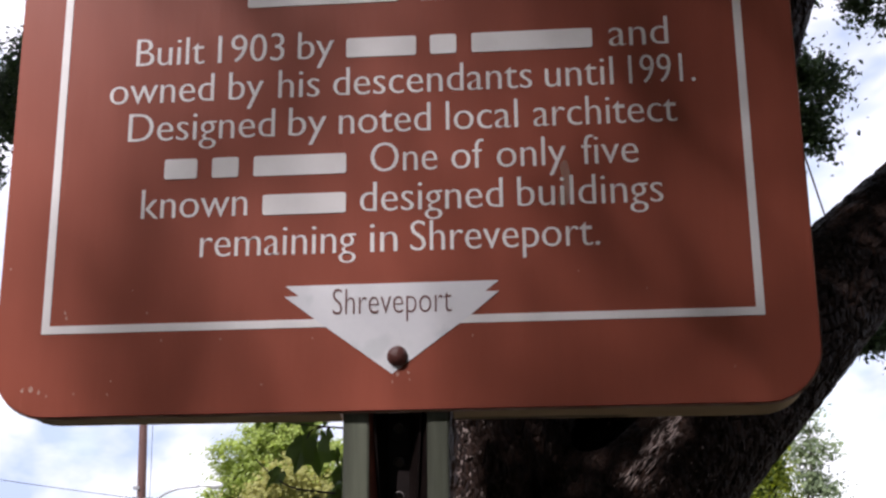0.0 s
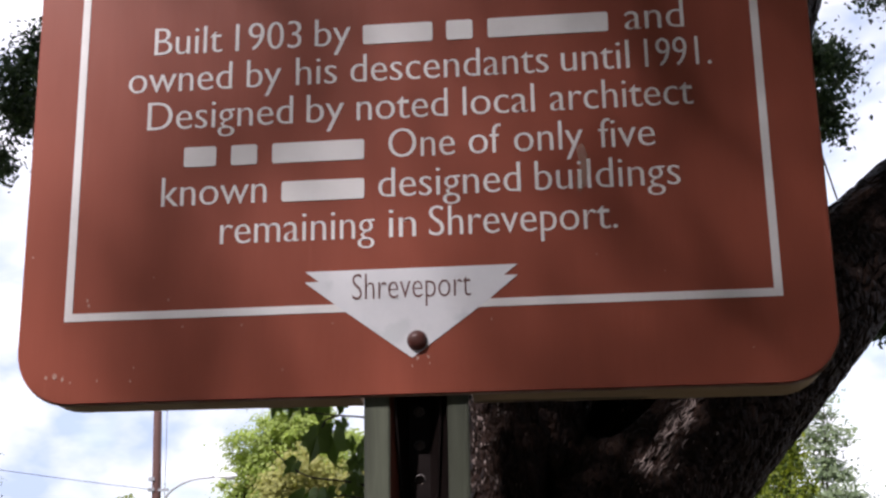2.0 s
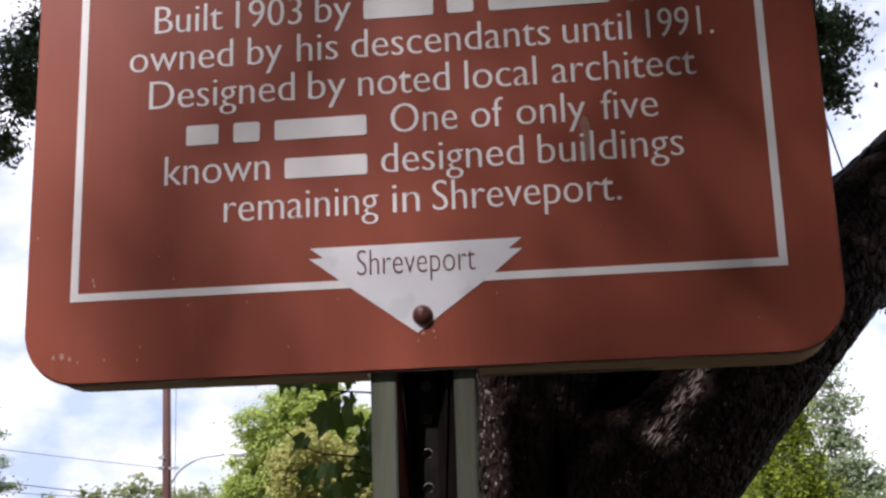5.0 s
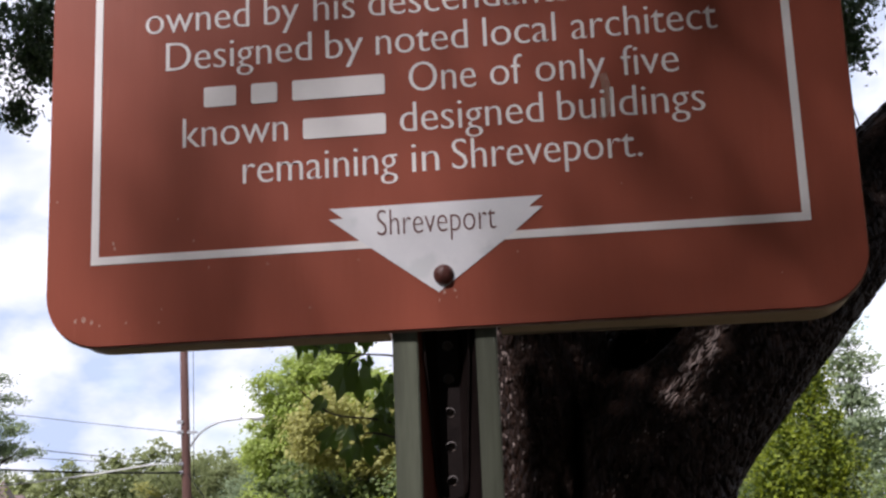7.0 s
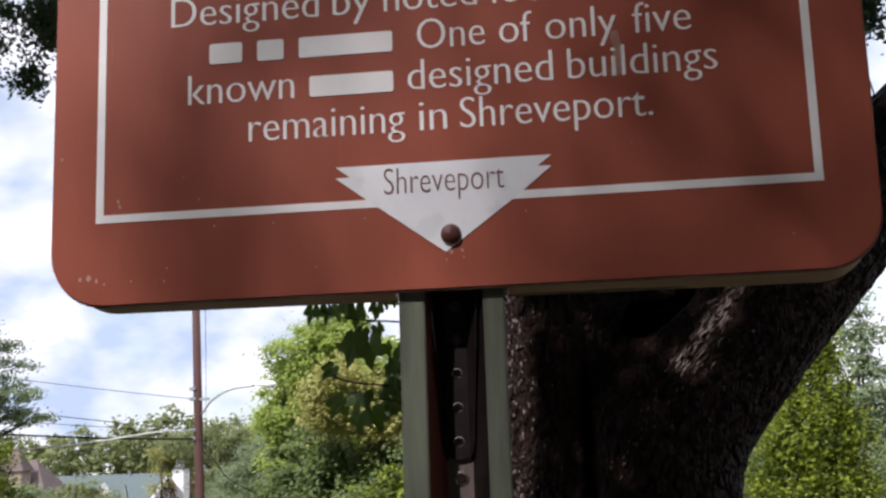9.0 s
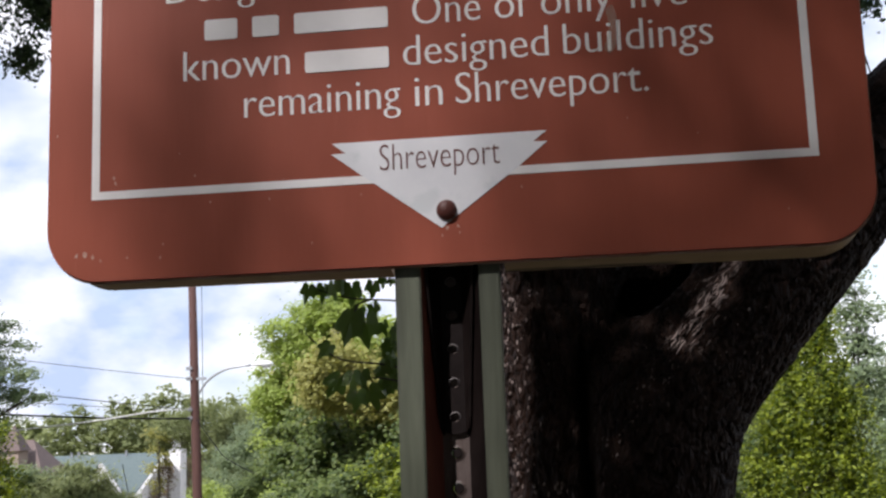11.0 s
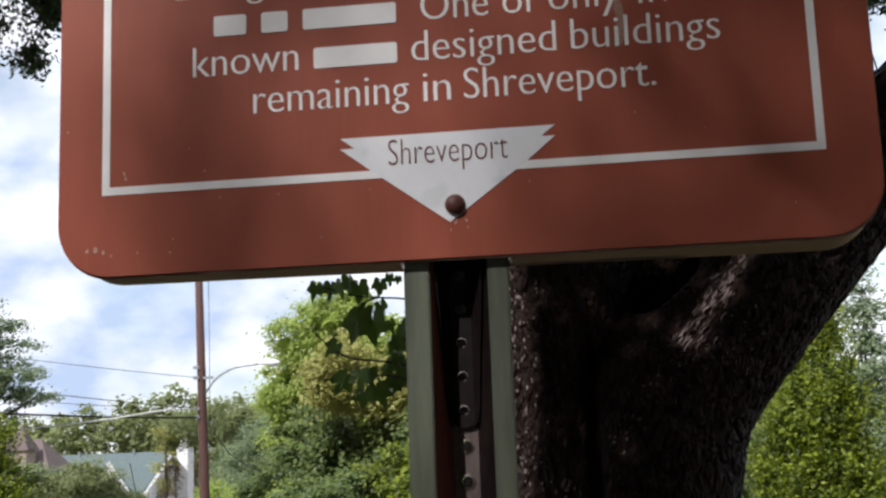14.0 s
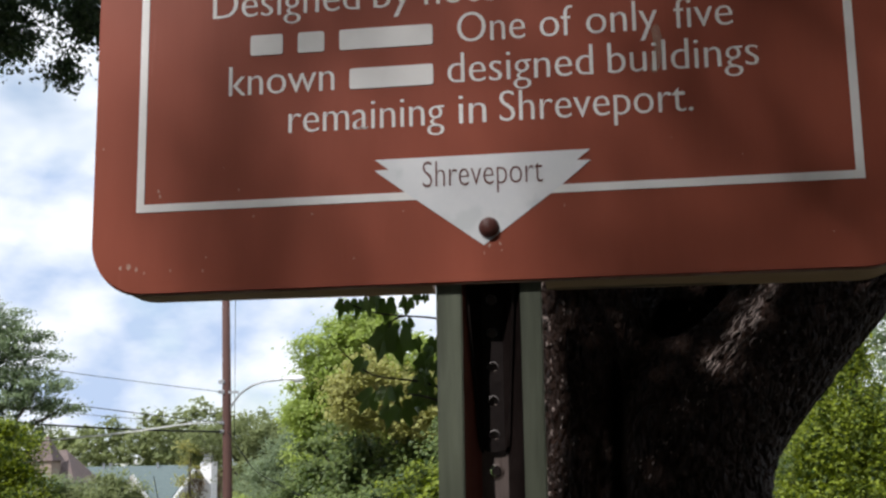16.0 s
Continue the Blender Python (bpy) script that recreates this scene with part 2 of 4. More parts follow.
def rounded(x0, x1, z0, z1, r, steps=8):
    pts = []
    for cx, cz, a0 in ((x1 - r, z0 + r, -90), (x1 - r, z1 - r, 0), (x0 + r, z1 - r, 90), (x0 + r, z0 + r, 180)):
        for i in range(steps + 1):
            a = radians(a0 + 90 * i / steps)
            pts.append((cx + r * math.cos(a), cz + r * math.sin(a)))
    return pts


def tube(points, radii, seg=12, cap=True):
    """A tapered tube along the points, as a bmesh."""
    bm = bmesh.new()
    pts = [Vector(p) for p in points]
    rings = []
    side = Vector((1, 0, 0))
    for i, p in enumerate(pts):
        d = (pts[min(i + 1, len(pts) - 1)] - pts[max(i - 1, 0)]).normalized()
        if abs(d.dot(side)) > 0.95:
            side = Vector((0, 1, 0))
        u = (side - d * side.dot(d)).normalized()
        side = u
        w = d.cross(u)
        rings.append([bm.verts.new(p + (u * math.cos(2 * math.pi * k / seg) + w * math.sin(2 * math.pi * k / seg)) * radii[i])
                      for k in range(seg)])
    for a, b in zip(rings, rings[1:]):
        for k in range(seg):
            bm.faces.new((a[k], a[(k + 1) % seg], b[(k + 1) % seg], b[k]))
    if cap:
        bm.faces.new(rings[0][::-1])
        bm.faces.new(rings[-1])
    return bm


def spline(knots, n):
    """n points on a smooth curve through knots of any dimension (Catmull-Rom)."""
    k = np.array(knots, float)
    k = np.vstack([2 * k[0] - k[1], k, 2 * k[-1] - k[-2]])
    out = []
    for s in np.linspace(0, len(k) - 3 - 1e-6, n):
        i, t = int(s), s - int(s)
        p0, p1, p2, p3 = k[i:i + 4]
        out.append(0.5 * (2 * p1 + (p2 - p0) * t + (2 * p0 - 5 * p1 + 4 * p2 - p3) * t * t + (3 * p1 - p0 - 3 * p2 + p3) * t ** 3))
    return np.array(out)


def bark_tube(knots, rows, seg, relief, seed):
    """A limb through knots (x, y, z, radius), with ridged bark as real relief."""
    c = spline(knots, rows)
    bm = bmesh.new()
    side = Vector((1, 0, 0))
    rings, run = [], 0.0
    for i in range(rows):
        p = Vector(c[i][:3])
        d = (Vector(c[min(i + 1, rows - 1)][:3]) - Vector(c[max(i - 1, 0)][:3])).normalized()
        if i:
            run += (p - Vector(c[i - 1][:3])).length
        u = (side - d * side.dot(d)).normalized()
        side = u
        w = d.cross(u)
        r = c[i][3]
        ring = []
        for k in range(seg):
            a = 2 * math.pi * k / seg
            ax, ay = math.cos(a), math.sin(a)
            q = Vector((ax * r * 27, ay * r * 27, run * 10 + seed))
            warp = noise.noise(Vector((ax * r * 5, ay * r * 5, run * 2.5 + seed * 2))) * 1.6
            ridge = min(1.0, abs(noise.noise(q + Vector((warp, -warp, warp)))) * 5.0) ** 0.6
            plate = noise.noise(Vector((ax * r * 30, ay * r * 30, run * 22 + seed)))
            big = noise.noise(Vector((ax * 1.1, ay * 1.1, run * 1.1 + seed)))
            rr = r * (1 + 0.06 * big) + relief * (ridge - 0.6) + relief * 0.4 * plate
            ring.append(bm.verts.new(p + (u * ax + w * ay) * rr))
        rings.append(ring)
    for a, b in zip(rings, rings[1:]):
        for k in range(seg):
            bm.faces.new((a[k], a[(k + 1) % seg], b[(k + 1) % seg], b[k]))
    bm.faces.new(rings[0][::-1])
    bm.faces.new(rings[-1])
    return bm


def flakes(trees, marks, rng):
    """Slivers of pale bark lying on the stems, which paint in highlights; marks: x, z, direction (x, z), length, width.
    """
    bm = bmesh.new()
    for x, z, dx, dz, ln, wd in marks:
        hits = [h for h in (t.ray_cast(Vector((x, -2.0, z)), Vector((0, 1, 0))) for t in trees) if h[0]]
        if not hits:
            continue
        p, n = min(hits, key=lambda h: h[0].y)[:2]
        if n.y > 0:
            n = -n
        t = Vector((dx, 0, dz))
        t = (t - n * t.dot(n)).normalized()
        w = n.cross(t)
        bend = w * rng.uniform(-0.25, 0.25) * ln
        base = [p - t * ln * 0.5, p - t * ln * 0.15 + w * wd * 0.5 + bend, p + t * ln * 0.2 + w * wd * rng.uniform(0.3, 0.5) + bend, p + t * ln * 0.5,
                p + t * ln * 0.2 - w * wd * 0.5 + bend, p - t * ln * 0.2 - w * wd * rng.uniform(0.3, 0.5) + bend]
        lo = [bm.verts.new(q - n * 0.004) for q in base]
        hi = [bm.verts.new(q + n * wd * rng.uniform(0.25, 0.55)) for q in [p + (q - p) * 0.8 for q in base]]
        bm.faces.new(hi)
        for i in range(6):
            bm.faces.new((lo[i], lo[(i + 1) % 6], hi[(i + 1) % 6], hi[i]))
    bmesh.ops.recalc_face_normals(bm, faces=bm.faces)
    return bm


def carve(bm, o):
    """Cuts the fissure between the two stems and the black hollow in their fork into the front of a stem."""
    ux, uz = 0.70, 0.714
    for v in bm.verts:
        x, y, z = v.co.x + o.x, v.co.y + o.y, v.co.z
        if y > 3.93 or not 0.6 < z < 2.6 or not -0.3 < x < 0.9:
            continue
        xf = 0.074 + 0.03 * (1.5 - z) * 0.2 + 0.012 * noise.noise(Vector((0, 0, z * 6)))
        up = min(max((1.95 - z) / 0.16, 0), 1)
        d = 0.15 * up * math.exp(-((x - xf) / (0.006 + 0.011 * up)) ** 2)
        dx, dz = x - 0.375, z - 2.165
        a, b = (dx * ux + dz * uz) / 0.20, (dx * uz - dz * ux) / 0.088
        q = a * a + b * b + 0.25 * noise.noise(Vector((x * 9, 0, z * 9)))
        h = min(max((1.15 - q) / 0.4, 0), 1)
        v.co.y += max(d, 0.5 * h * h * (3 - 2 * h))
    return bm


def leaf_mesh(name, pos, size, rng, up=0.5, aspect=0.62, droop=0.0, light=0.0):
    """Folded leaves at the positions, each an island of two triangles."""
    n = len(pos)
    size = np.broadcast_to(np.asarray(size, float), (n,)) * rng.uniform(0.6, 1.3, n)
    nrm = rng.normal(size=(n, 3))
    nrm += np.array(SUN_TO) * light
    nrm[:, 2] += up * 2
    nrm /= np.linalg.norm(nrm, axis=1)[:, None]
    t = rng.normal(size=(n, 3))
    t[:, 2] -= droop * 2
    t -= nrm * (t * nrm).sum(1)[:, None]
    t /= np.linalg.norm(t, axis=1)[:, None]
    b = np.cross(nrm, t)
    h, w = size[:, None] * 0.5, size[:, None] * 0.5 * aspect
    v = np.stack([pos - t * h, pos + b * w + nrm * h * 0.25, pos + t * h, pos - b * w + nrm * h * 0.25], 1).reshape(-1, 3)
    f = np.arange(n * 4).reshape(n, 4)
    faces = np.concatenate([f[:, [0, 1, 2]], f[:, [0, 2, 3]]])
    me = bpy.data.meshes.new(name)
    me.from_pydata(v.tolist(), [], faces.tolist())
    return me


def crown_points(blobs, clumps, per, spread, rng, flat=0.6):
    """Leaf places in clumps near the skin of ellipsoids (x, y, z, rx, ry, rz)."""
    blobs = np.array(blobs, float)
    wgt = blobs[:, 3] * blobs[:, 5]
    pick = rng.choice(len(blobs), clumps, p=wgt / wgt.sum())
    d = rng.normal(size=(clumps, 3))
    d /= np.linalg.norm(d, axis=1)[:, None]
    rad = rng.uniform(0.5, 1.15, clumps) ** 0.7
    c = blobs[pick, :3] + d * blobs[pick, 3:] * rad[:, None]
    p = np.repeat(c, per, 0)
    s = np.repeat(rng.uniform(0.5, 1.3, clumps), per)
    off = rng.normal(size=(len(p), 3)) * np.array([1, 1, flat]) * spread * s[:, None] * 0.6
    return p + off


def tree(name, label, base, top, radius, blobs, mat, seed, clumps=160, per=90, spread=0.45, leaf=0.14, flat=0.6, up=0.5,
         group="", limbs=6, droop=0.0, light=2.2):
    """Trunk, limbs reaching into the crown, and a crown of many small leaves."""
    rng = np.random.default_rng(seed)
    t = thing(name, label, "tree", base, group)
    h = top - base[2]
    part("trunk", tube([(0, 0, -0.3), (radius * 0.3, 0, h * 0.3), (-radius * 0.2, 0.05, h * 0.6), (0, 0, h * 0.92)],
                       [radius * 1.3, radius, radius * 0.7, radius * 0.15], 10), TRUNK_FAR, t, smooth=True)
    loc = [(x - base[0], y - base[1], z - base[2], a, b, c) for x, y, z, a, b, c in blobs]
    for i in range(limbs):
        x, y, z, a, b, c = loc[i % len(loc)]
        e = (x + rng.uniform(-0.5, 0.5) * a, y + rng.uniform(-0.5, 0.5) * b, z + rng.uniform(-0.2, 0.6) * c)
        s = max(0.2 * h, min(e[2] - 0.5, h * 0.75) * rng.uniform(0.5, 0.9))
        part("limb", tube([(0, 0, s), (e[0] * 0.5, e[1] * 0.5, s + (e[2] - s) * 0.65), e], [radius * 0.5, radius * 0.3, radius * 0.08], 7),
             TRUNK_FAR, t, smooth=True)
    pos = crown_points(loc, clumps, per, spread, rng, flat)
    part_mesh("crown", leaf_mesh("crown", pos, leaf, rng, up, droop=droop, light=light), mat, t)
    return t


# ---- ground: the sign stands on a rise, the street and houses lie lower ----
def ground_z(x, y):
    s = min(max((y - 6) / 30, 0), 1)
    z = -4.6 * s * s * (3 - 2 * s)
    f = min(max((y - 45) / 80, 0), 1)
    return z - 1.5 * f


def build_ground():
    bm = bmesh.new()
    xs = [-1500, -600, -250] + list(range(-120, 121, 6)) + [250, 600, 1500]
    ys = [-1500, -500, -150] + list(range(-60, 200, 4)) + [300, 600, 1500, 3000]
    grid = [[bm.verts.new((x, y, ground_z(x, y) + (noise.noise(Vector((x * 0.15, y * 0.15, 0))) * 0.08 if y > 3 else 0))) for x in xs] for y in ys]
    for a, b in zip(grid, grid[1:]):
        for i in range(len(xs) - 1):
            bm.faces.new((a[i], a[i + 1], b[i + 1], b[i]))
    g = part("ground", bm, GRASS, smooth=True)
    tagged(g, "grassy ground falling away from a rise", "ground", kind="structure")


build_ground()

# ---- the sign ----
X0, X1, Z0, Z1 = -0.305, 0.3125, 1.6335, 2.09


def word_mesh(text, x0, x1, base, cap, y, depth, bold, thin):
    cu = bpy.data.curves.new("lettering", "FONT")
    cu.body, cu.extrude, cu.offset, cu.resolution_u = text, 0.0, bold, 4
    ob = bpy.data.objects.new("lettering", cu)
    scene.collection.objects.link(ob)
    bpy.context.view_layer.update()
    me = bpy.data.meshes.new_from_object(ob.evaluated_get(bpy.context.evaluated_depsgraph_get()))
    bpy.data.objects.remove(ob)
    bpy.data.curves.remove(cu)
    co = np.array([v.co[:] for v in me.vertices])
    lo, hi = co[:, 0].min(), co[:, 0].max()
    sx, sz = (x1 - x0) / (hi - lo), cap / CAP
    for v in me.vertices:
        v.co = (x0 + (v.co.x - lo) * sx, y, base + v.co.y * sz)
    bm = bmesh.new()
    bm.from_mesh(me)
    bpy.data.meshes.remove(me)
    bmesh.ops.remove_doubles(bm, verts=bm.verts, dist=1e-6)
    # cross strokes thinner than the stems, as in a flared roman face
    push = {}
    for e in bm.edges:
        if len(e.link_faces) == 1:
            a, b = e.verts
            d = (b.co - a.co).normalized()
            n = Vector((d.z, 0, -d.x))
            if n.dot(e.link_faces[0].calc_center_median() - a.co) > 0:
                n = -n
            for v in (a, b):
                push[v] = push.get(v, Vector()) + n
    for v, n in push.items():
        v.co.z -= thin * n.normalized().z
    ext = bmesh.ops.extrude_face_region(bm, geom=list(bm.faces))
    for v in ext["geom"]:
        if isinstance(v, bmesh.types.BMVert):
            v.co.y -= depth
    bmesh.ops.recalc_face_normals(bm, faces=bm.faces)
    for f in bm.faces:
        f.smooth = False
    return bm


CAP = 0.64
LINES = [
    (1.9155, [("Built", -0.208, -0.152), ("1903", -0.141, -0.087), ("by", -0.076, -0.047), (None, -0.037, 0.019), (None, 0.030, 0.051),
              (None, 0.063, 0.158), ("and", 0.171, 0.217)]),
    (1.8832, [("owned", -0.228, -0.143), ("by", -0.131, -0.103), ("his", -0.091, -0.058), ("descendants", -0.047, 0.110),
              ("until", 0.120, 0.173), ("1991.", 0.185, 0.236)]),
    (1.8508, [("Designed", -0.211, -0.093), ("by", -0.082, -0.052), ("noted", -0.042, 0.030), ("local", 0.042, 0.098), ("architect", 0.110, 0.220)]),
    (1.8186, [(None, -0.180, -0.154), (None, -0.142, -0.121), (None, -0.109, -0.036), ("One", -0.017, 0.035), ("of", 0.046, 0.071),
              ("only", 0.081, 0.134), ("five", 0.146, 0.189)]),
    (1.7866, [("known", -0.197, -0.113), (None, -0.101, -0.036), ("designed", -0.025, 0.085), ("buildings", 0.096, 0.206)]),
    (1.7542, [("remaining", -0.149, -0.028), ("in", -0.017, 0.004), ("Shreveport.", 0.014, 0.157)]),
]


def stain_material():
    m = material("pale_dried_drip", (0.5, 0.46, 0.36), (0.7, 0.66, 0.55), 0.7, scale=120)
    m.node_tree.nodes["Principled BSDF"].inputs["Alpha"].default_value = 0.13
    return m


def build_sign():
    s = thing("street_sign", "brown historic marker sign with white lettering on a steel post", "sign", (0, 0, 0))
    part("face_plate", prism(rounded(X0, X1, Z0, Z1, 0.042, 10), 0.0, 0.003, 0.0006), SIGN_BROWN, s, "brown sheeting with rounded corners")
    part("plate_edge", prism(rounded(X0 - 0.0005, X1 + 0.0011, Z0 - 0.0013, Z1 + 0.0005, 0.0425, 10), 0.0030, 0.0034), EDGE_WORN, s, "worn pale plate edge")
    # backing board, its lower edge a little bowed and lower towards the back
    for name, a, b in (("backing_board", X0 + 0.002, -0.0415), ("backing_board", 0.0435, X1 - 0.002)):
        left = a < -0.1
        r = 0.040
        pts = []
        arc = [(math.cos(radians(v)), math.sin(radians(v))) for v in range(0, 91, 10)]
        if left:
            pts = [(b, Z0 + 0.002), (b, Z1 - 0.002)] + [(a + r - r * si, Z1 - 0.002 - r + r * co) for si, co in [(q[1], q[0]) for q in arc]] + \
                  [(a + r - r * co, Z0 + 0.002 + r - r * si) for co, si in arc]
        else:
            pts = [(a, Z1 - 0.002), (a, Z0 + 0.002)] + [(b - r + r * si, Z0 + 0.002 + r - r * co) for co, si in arc] + \
                  [(b - r + r * co, Z1 - 0.002 - r + r * si) for co, si in arc]
        bm = prism(pts, 0.0036, 0.034)
        for v in bm.verts:
            if v.co.y > 0.02 and v.co.z < Z0 + 0.06:
                v.co.z -= 0.0035 + 0.003 * (v.co.x + 0.3) / 0.6
        part(name, bm, BOARD_TAN, s, "weathered tan board edge")
    t, proud = 0.0062, -0.0005
    bl, br, bz, tz = -0.2695, 0.2744, 1.6972, 2.035
    for a, b in (((bl, bz), (-0.0505, bz + t)), ((0.0505, bz + 0.0003), (br, bz + t + 0.0003)), ((bl, tz - t), (br, tz)),
                 ((bl, bz + t), (bl + t, tz - t)), ((br - t, bz + t), (br, tz - t))):
        part("border_line", box((a[0], proud, a[1]), (b[0], 0.0004, b[1])), SIGN_WHITE, s)
    em = part("emblem", prism([(-0.0815, 1.7295), (-0.071, 1.7215), (-0.082, 1.7212), (-0.0575, 1.7025), (0.0, 1.6605), (0.0575, 1.7025),
                               (0.0805, 1.7212), (0.0700, 1.7215), (0.0805, 1.7295)], -0.0006, 0.0004), EMBLEM_WHITE, s, "weathered white arrowhead panel")
    part("lettering", word_mesh("Shreveport", -0.045, 0.045, 1.7062, 0.0190, -0.0006, 0.0004, -0.012, 0.0001), EMBLEM_INK, em, "dark brown place name")
    for base, words in LINES:
        for text, a, b in words:
            if text is None:
                bm = prism(rounded(a, b, base, base + 0.0165, 0.002, 3), -0.0006, 0.0004)
                part("lettering_bar", bm, SIGN_WHITE, s)
            else:
                part("lettering", word_mesh(text, a, b, base, 0.0228, 0.0001, 0.0004, -0.002, 0.00055), SIGN_WHITE, s)
    part("lettering_bar", prism(rounded(-0.118, 0.005, 1.963, 1.988, 0.002, 3), -0.0006, 0.0004), SIGN_WHITE, s)
    part("lettering_bar", prism(rounded(0.022, 0.118, 1.963, 1.988, 0.002, 3), -0.0006, 0.0004), SIGN_WHITE, s)
    # carriage bolt
    bm = bmesh.new()
    bmesh.ops.create_uvsphere(bm, u_segments=24, v_segments=12, radius=0.0078)
    for v in bm.verts:
        v.co = Vector((v.co.x + 0.004, -0.0006 - max(0.0, -v.co.y) * 0.75 + max(0.0, v.co.y) * 0.1, v.co.z + 1.6735))
    part("bolt_head", bm, BOLT_BROWN, s, "brown domed bolt head", smooth=True)
    stain = stain_material()
    for pts in ([(0.1285, 1.820), (0.131, 1.806), (0.126, 1.789), (0.130, 1.784), (0.135, 1.790), (0.138, 1.808), (0.134, 1.823)],):
        part("stain", prism(pts, -0.0009, -0.0007), stain, s, "pale dried drip mark")
    # chips and bird specks in the sheeting
    rng = random.Random(4)
    spots = [(-0.274, 1.655, 0.0035), (-0.281, 1.6545, 0.0022), (-0.268, 1.653, 0.002), (-0.262, 1.650, 0.0016), (-0.252, 1.7135, 0.0018),
             (-0.2505, 1.7095, 0.0016), (-0.241, 1.651, 0.0015), (-0.213, 1.660, 0.0012), (-0.215, 1.650, 0.0012), (-0.188, 1.712, 0.0014),
             (-0.176, 1.6905, 0.001), (-0.13, 1.69, 0.001), (0.012, 1.661, 0.0018), (0.004, 1.660, 0.002), (0.013, 1.656, 0.0012), (-0.098, 1.655, 0.001),
             (0.0, 1.6545, 0.0012), (0.06, 1.688, 0.001), (0.095, 1.7, 0.0008), (-0.165, 1.93, 0.0008), (-0.2, 1.73, 0.0007), (0.14, 1.735, 0.0007),
             (-0.06, 1.689, 0.0008), (0.19, 1.72, 0.0007), (-0.12, 1.8, 0.0008), (-0.298, 1.75, 0.0012), (0.25, 1.66, 0.0008)]
    for x, z, r in spots:
        r *= 0.62
        pts = [(x + r * (0.5 + 0.7 * rng.random()) * math.cos(a), z + 1.7 * r * (0.5 + 0.7 * rng.random()) * math.sin(a)) for a in np.linspace(0, 2 * math.pi, 8)[:-1]]
        part("paint_chip", prism(pts, -0.0003, 0.0004), CHIP, s)


build_sign()


# ---- the steel post ----
def wall_strip(p, q, gauge, z0, z1):
    bm = bmesh.new()
    d = Vector((q[0] - p[0], q[1] - p[1], 0)).normalized()
    n = Vector((-d.y, d.x, 0)) * gauge
    c = [Vector((*p, 0)), Vector((*q, 0)), Vector((*q, 0)) + n, Vector((*p, 0)) + n]
    lo = [bm.verts.new((v.x, v.y, z0)) for v in c]
    hi = [bm.verts.new((v.x, v.y, z1)) for v in c]
    bm.faces.new(lo[::-1]), bm.faces.new(hi)
    for i in range(4):
        bm.faces.new((lo[i], lo[(i + 1) % 4], hi[(i + 1) % 4], hi[i]))
    bmesh.ops.recalc_face_normals(bm, faces=bm.faces)
    bmesh.ops.bevel(bm, geom=list(bm.edges), offset=gauge * 0.3, segments=2, affect="EDGES")
    return bm


def holed_web(xc, half, y, gauge, z_top, n, pitch, hole, round_end=False):
    """A web plate with a round hole in each pitch."""
    bm = bmesh.new()
    angles = sorted([2 * math.pi * (k + 0.5) / 20 for k in range(20)] + [math.atan2(sz * pitch / 2, sx * half) % (2 * math.pi) for sx in (-1, 1) for sz in (-1, 1)])
    seg = len(angles)
    for c in range(n):
        zc = z_top - pitch * (c + 0.5)
        ring, edge = [], []
        for k in range(seg):
            a = angles[k]
            ca, sa = math.cos(a), math.sin(a)
            m = min(half / max(abs(ca), 1e-6), pitch * 0.5 / max(abs(sa), 1e-6))
            ring.append((xc + hole * ca, zc + hole * sa))
            edge.append((xc + m * ca, zc + m * sa))
        f = [[bm.verts.new((x, yy, z)) for x, z in src] for src, yy in ((ring, y), (edge, y), (ring, y + gauge))]
        for k in range(seg):
            j = (k + 1) % seg
            bm.faces.new((f[0][k], f[0][j], f[1][j], f[1][k]))
            bm.faces.new((f[0][k], f[2][k], f[2][j], f[0][j]))
    bmesh.ops.remove_doubles(bm, verts=bm.verts, dist=2e-5)
    bmesh.ops.recalc_face_normals(bm, faces=bm.faces)
    return bm


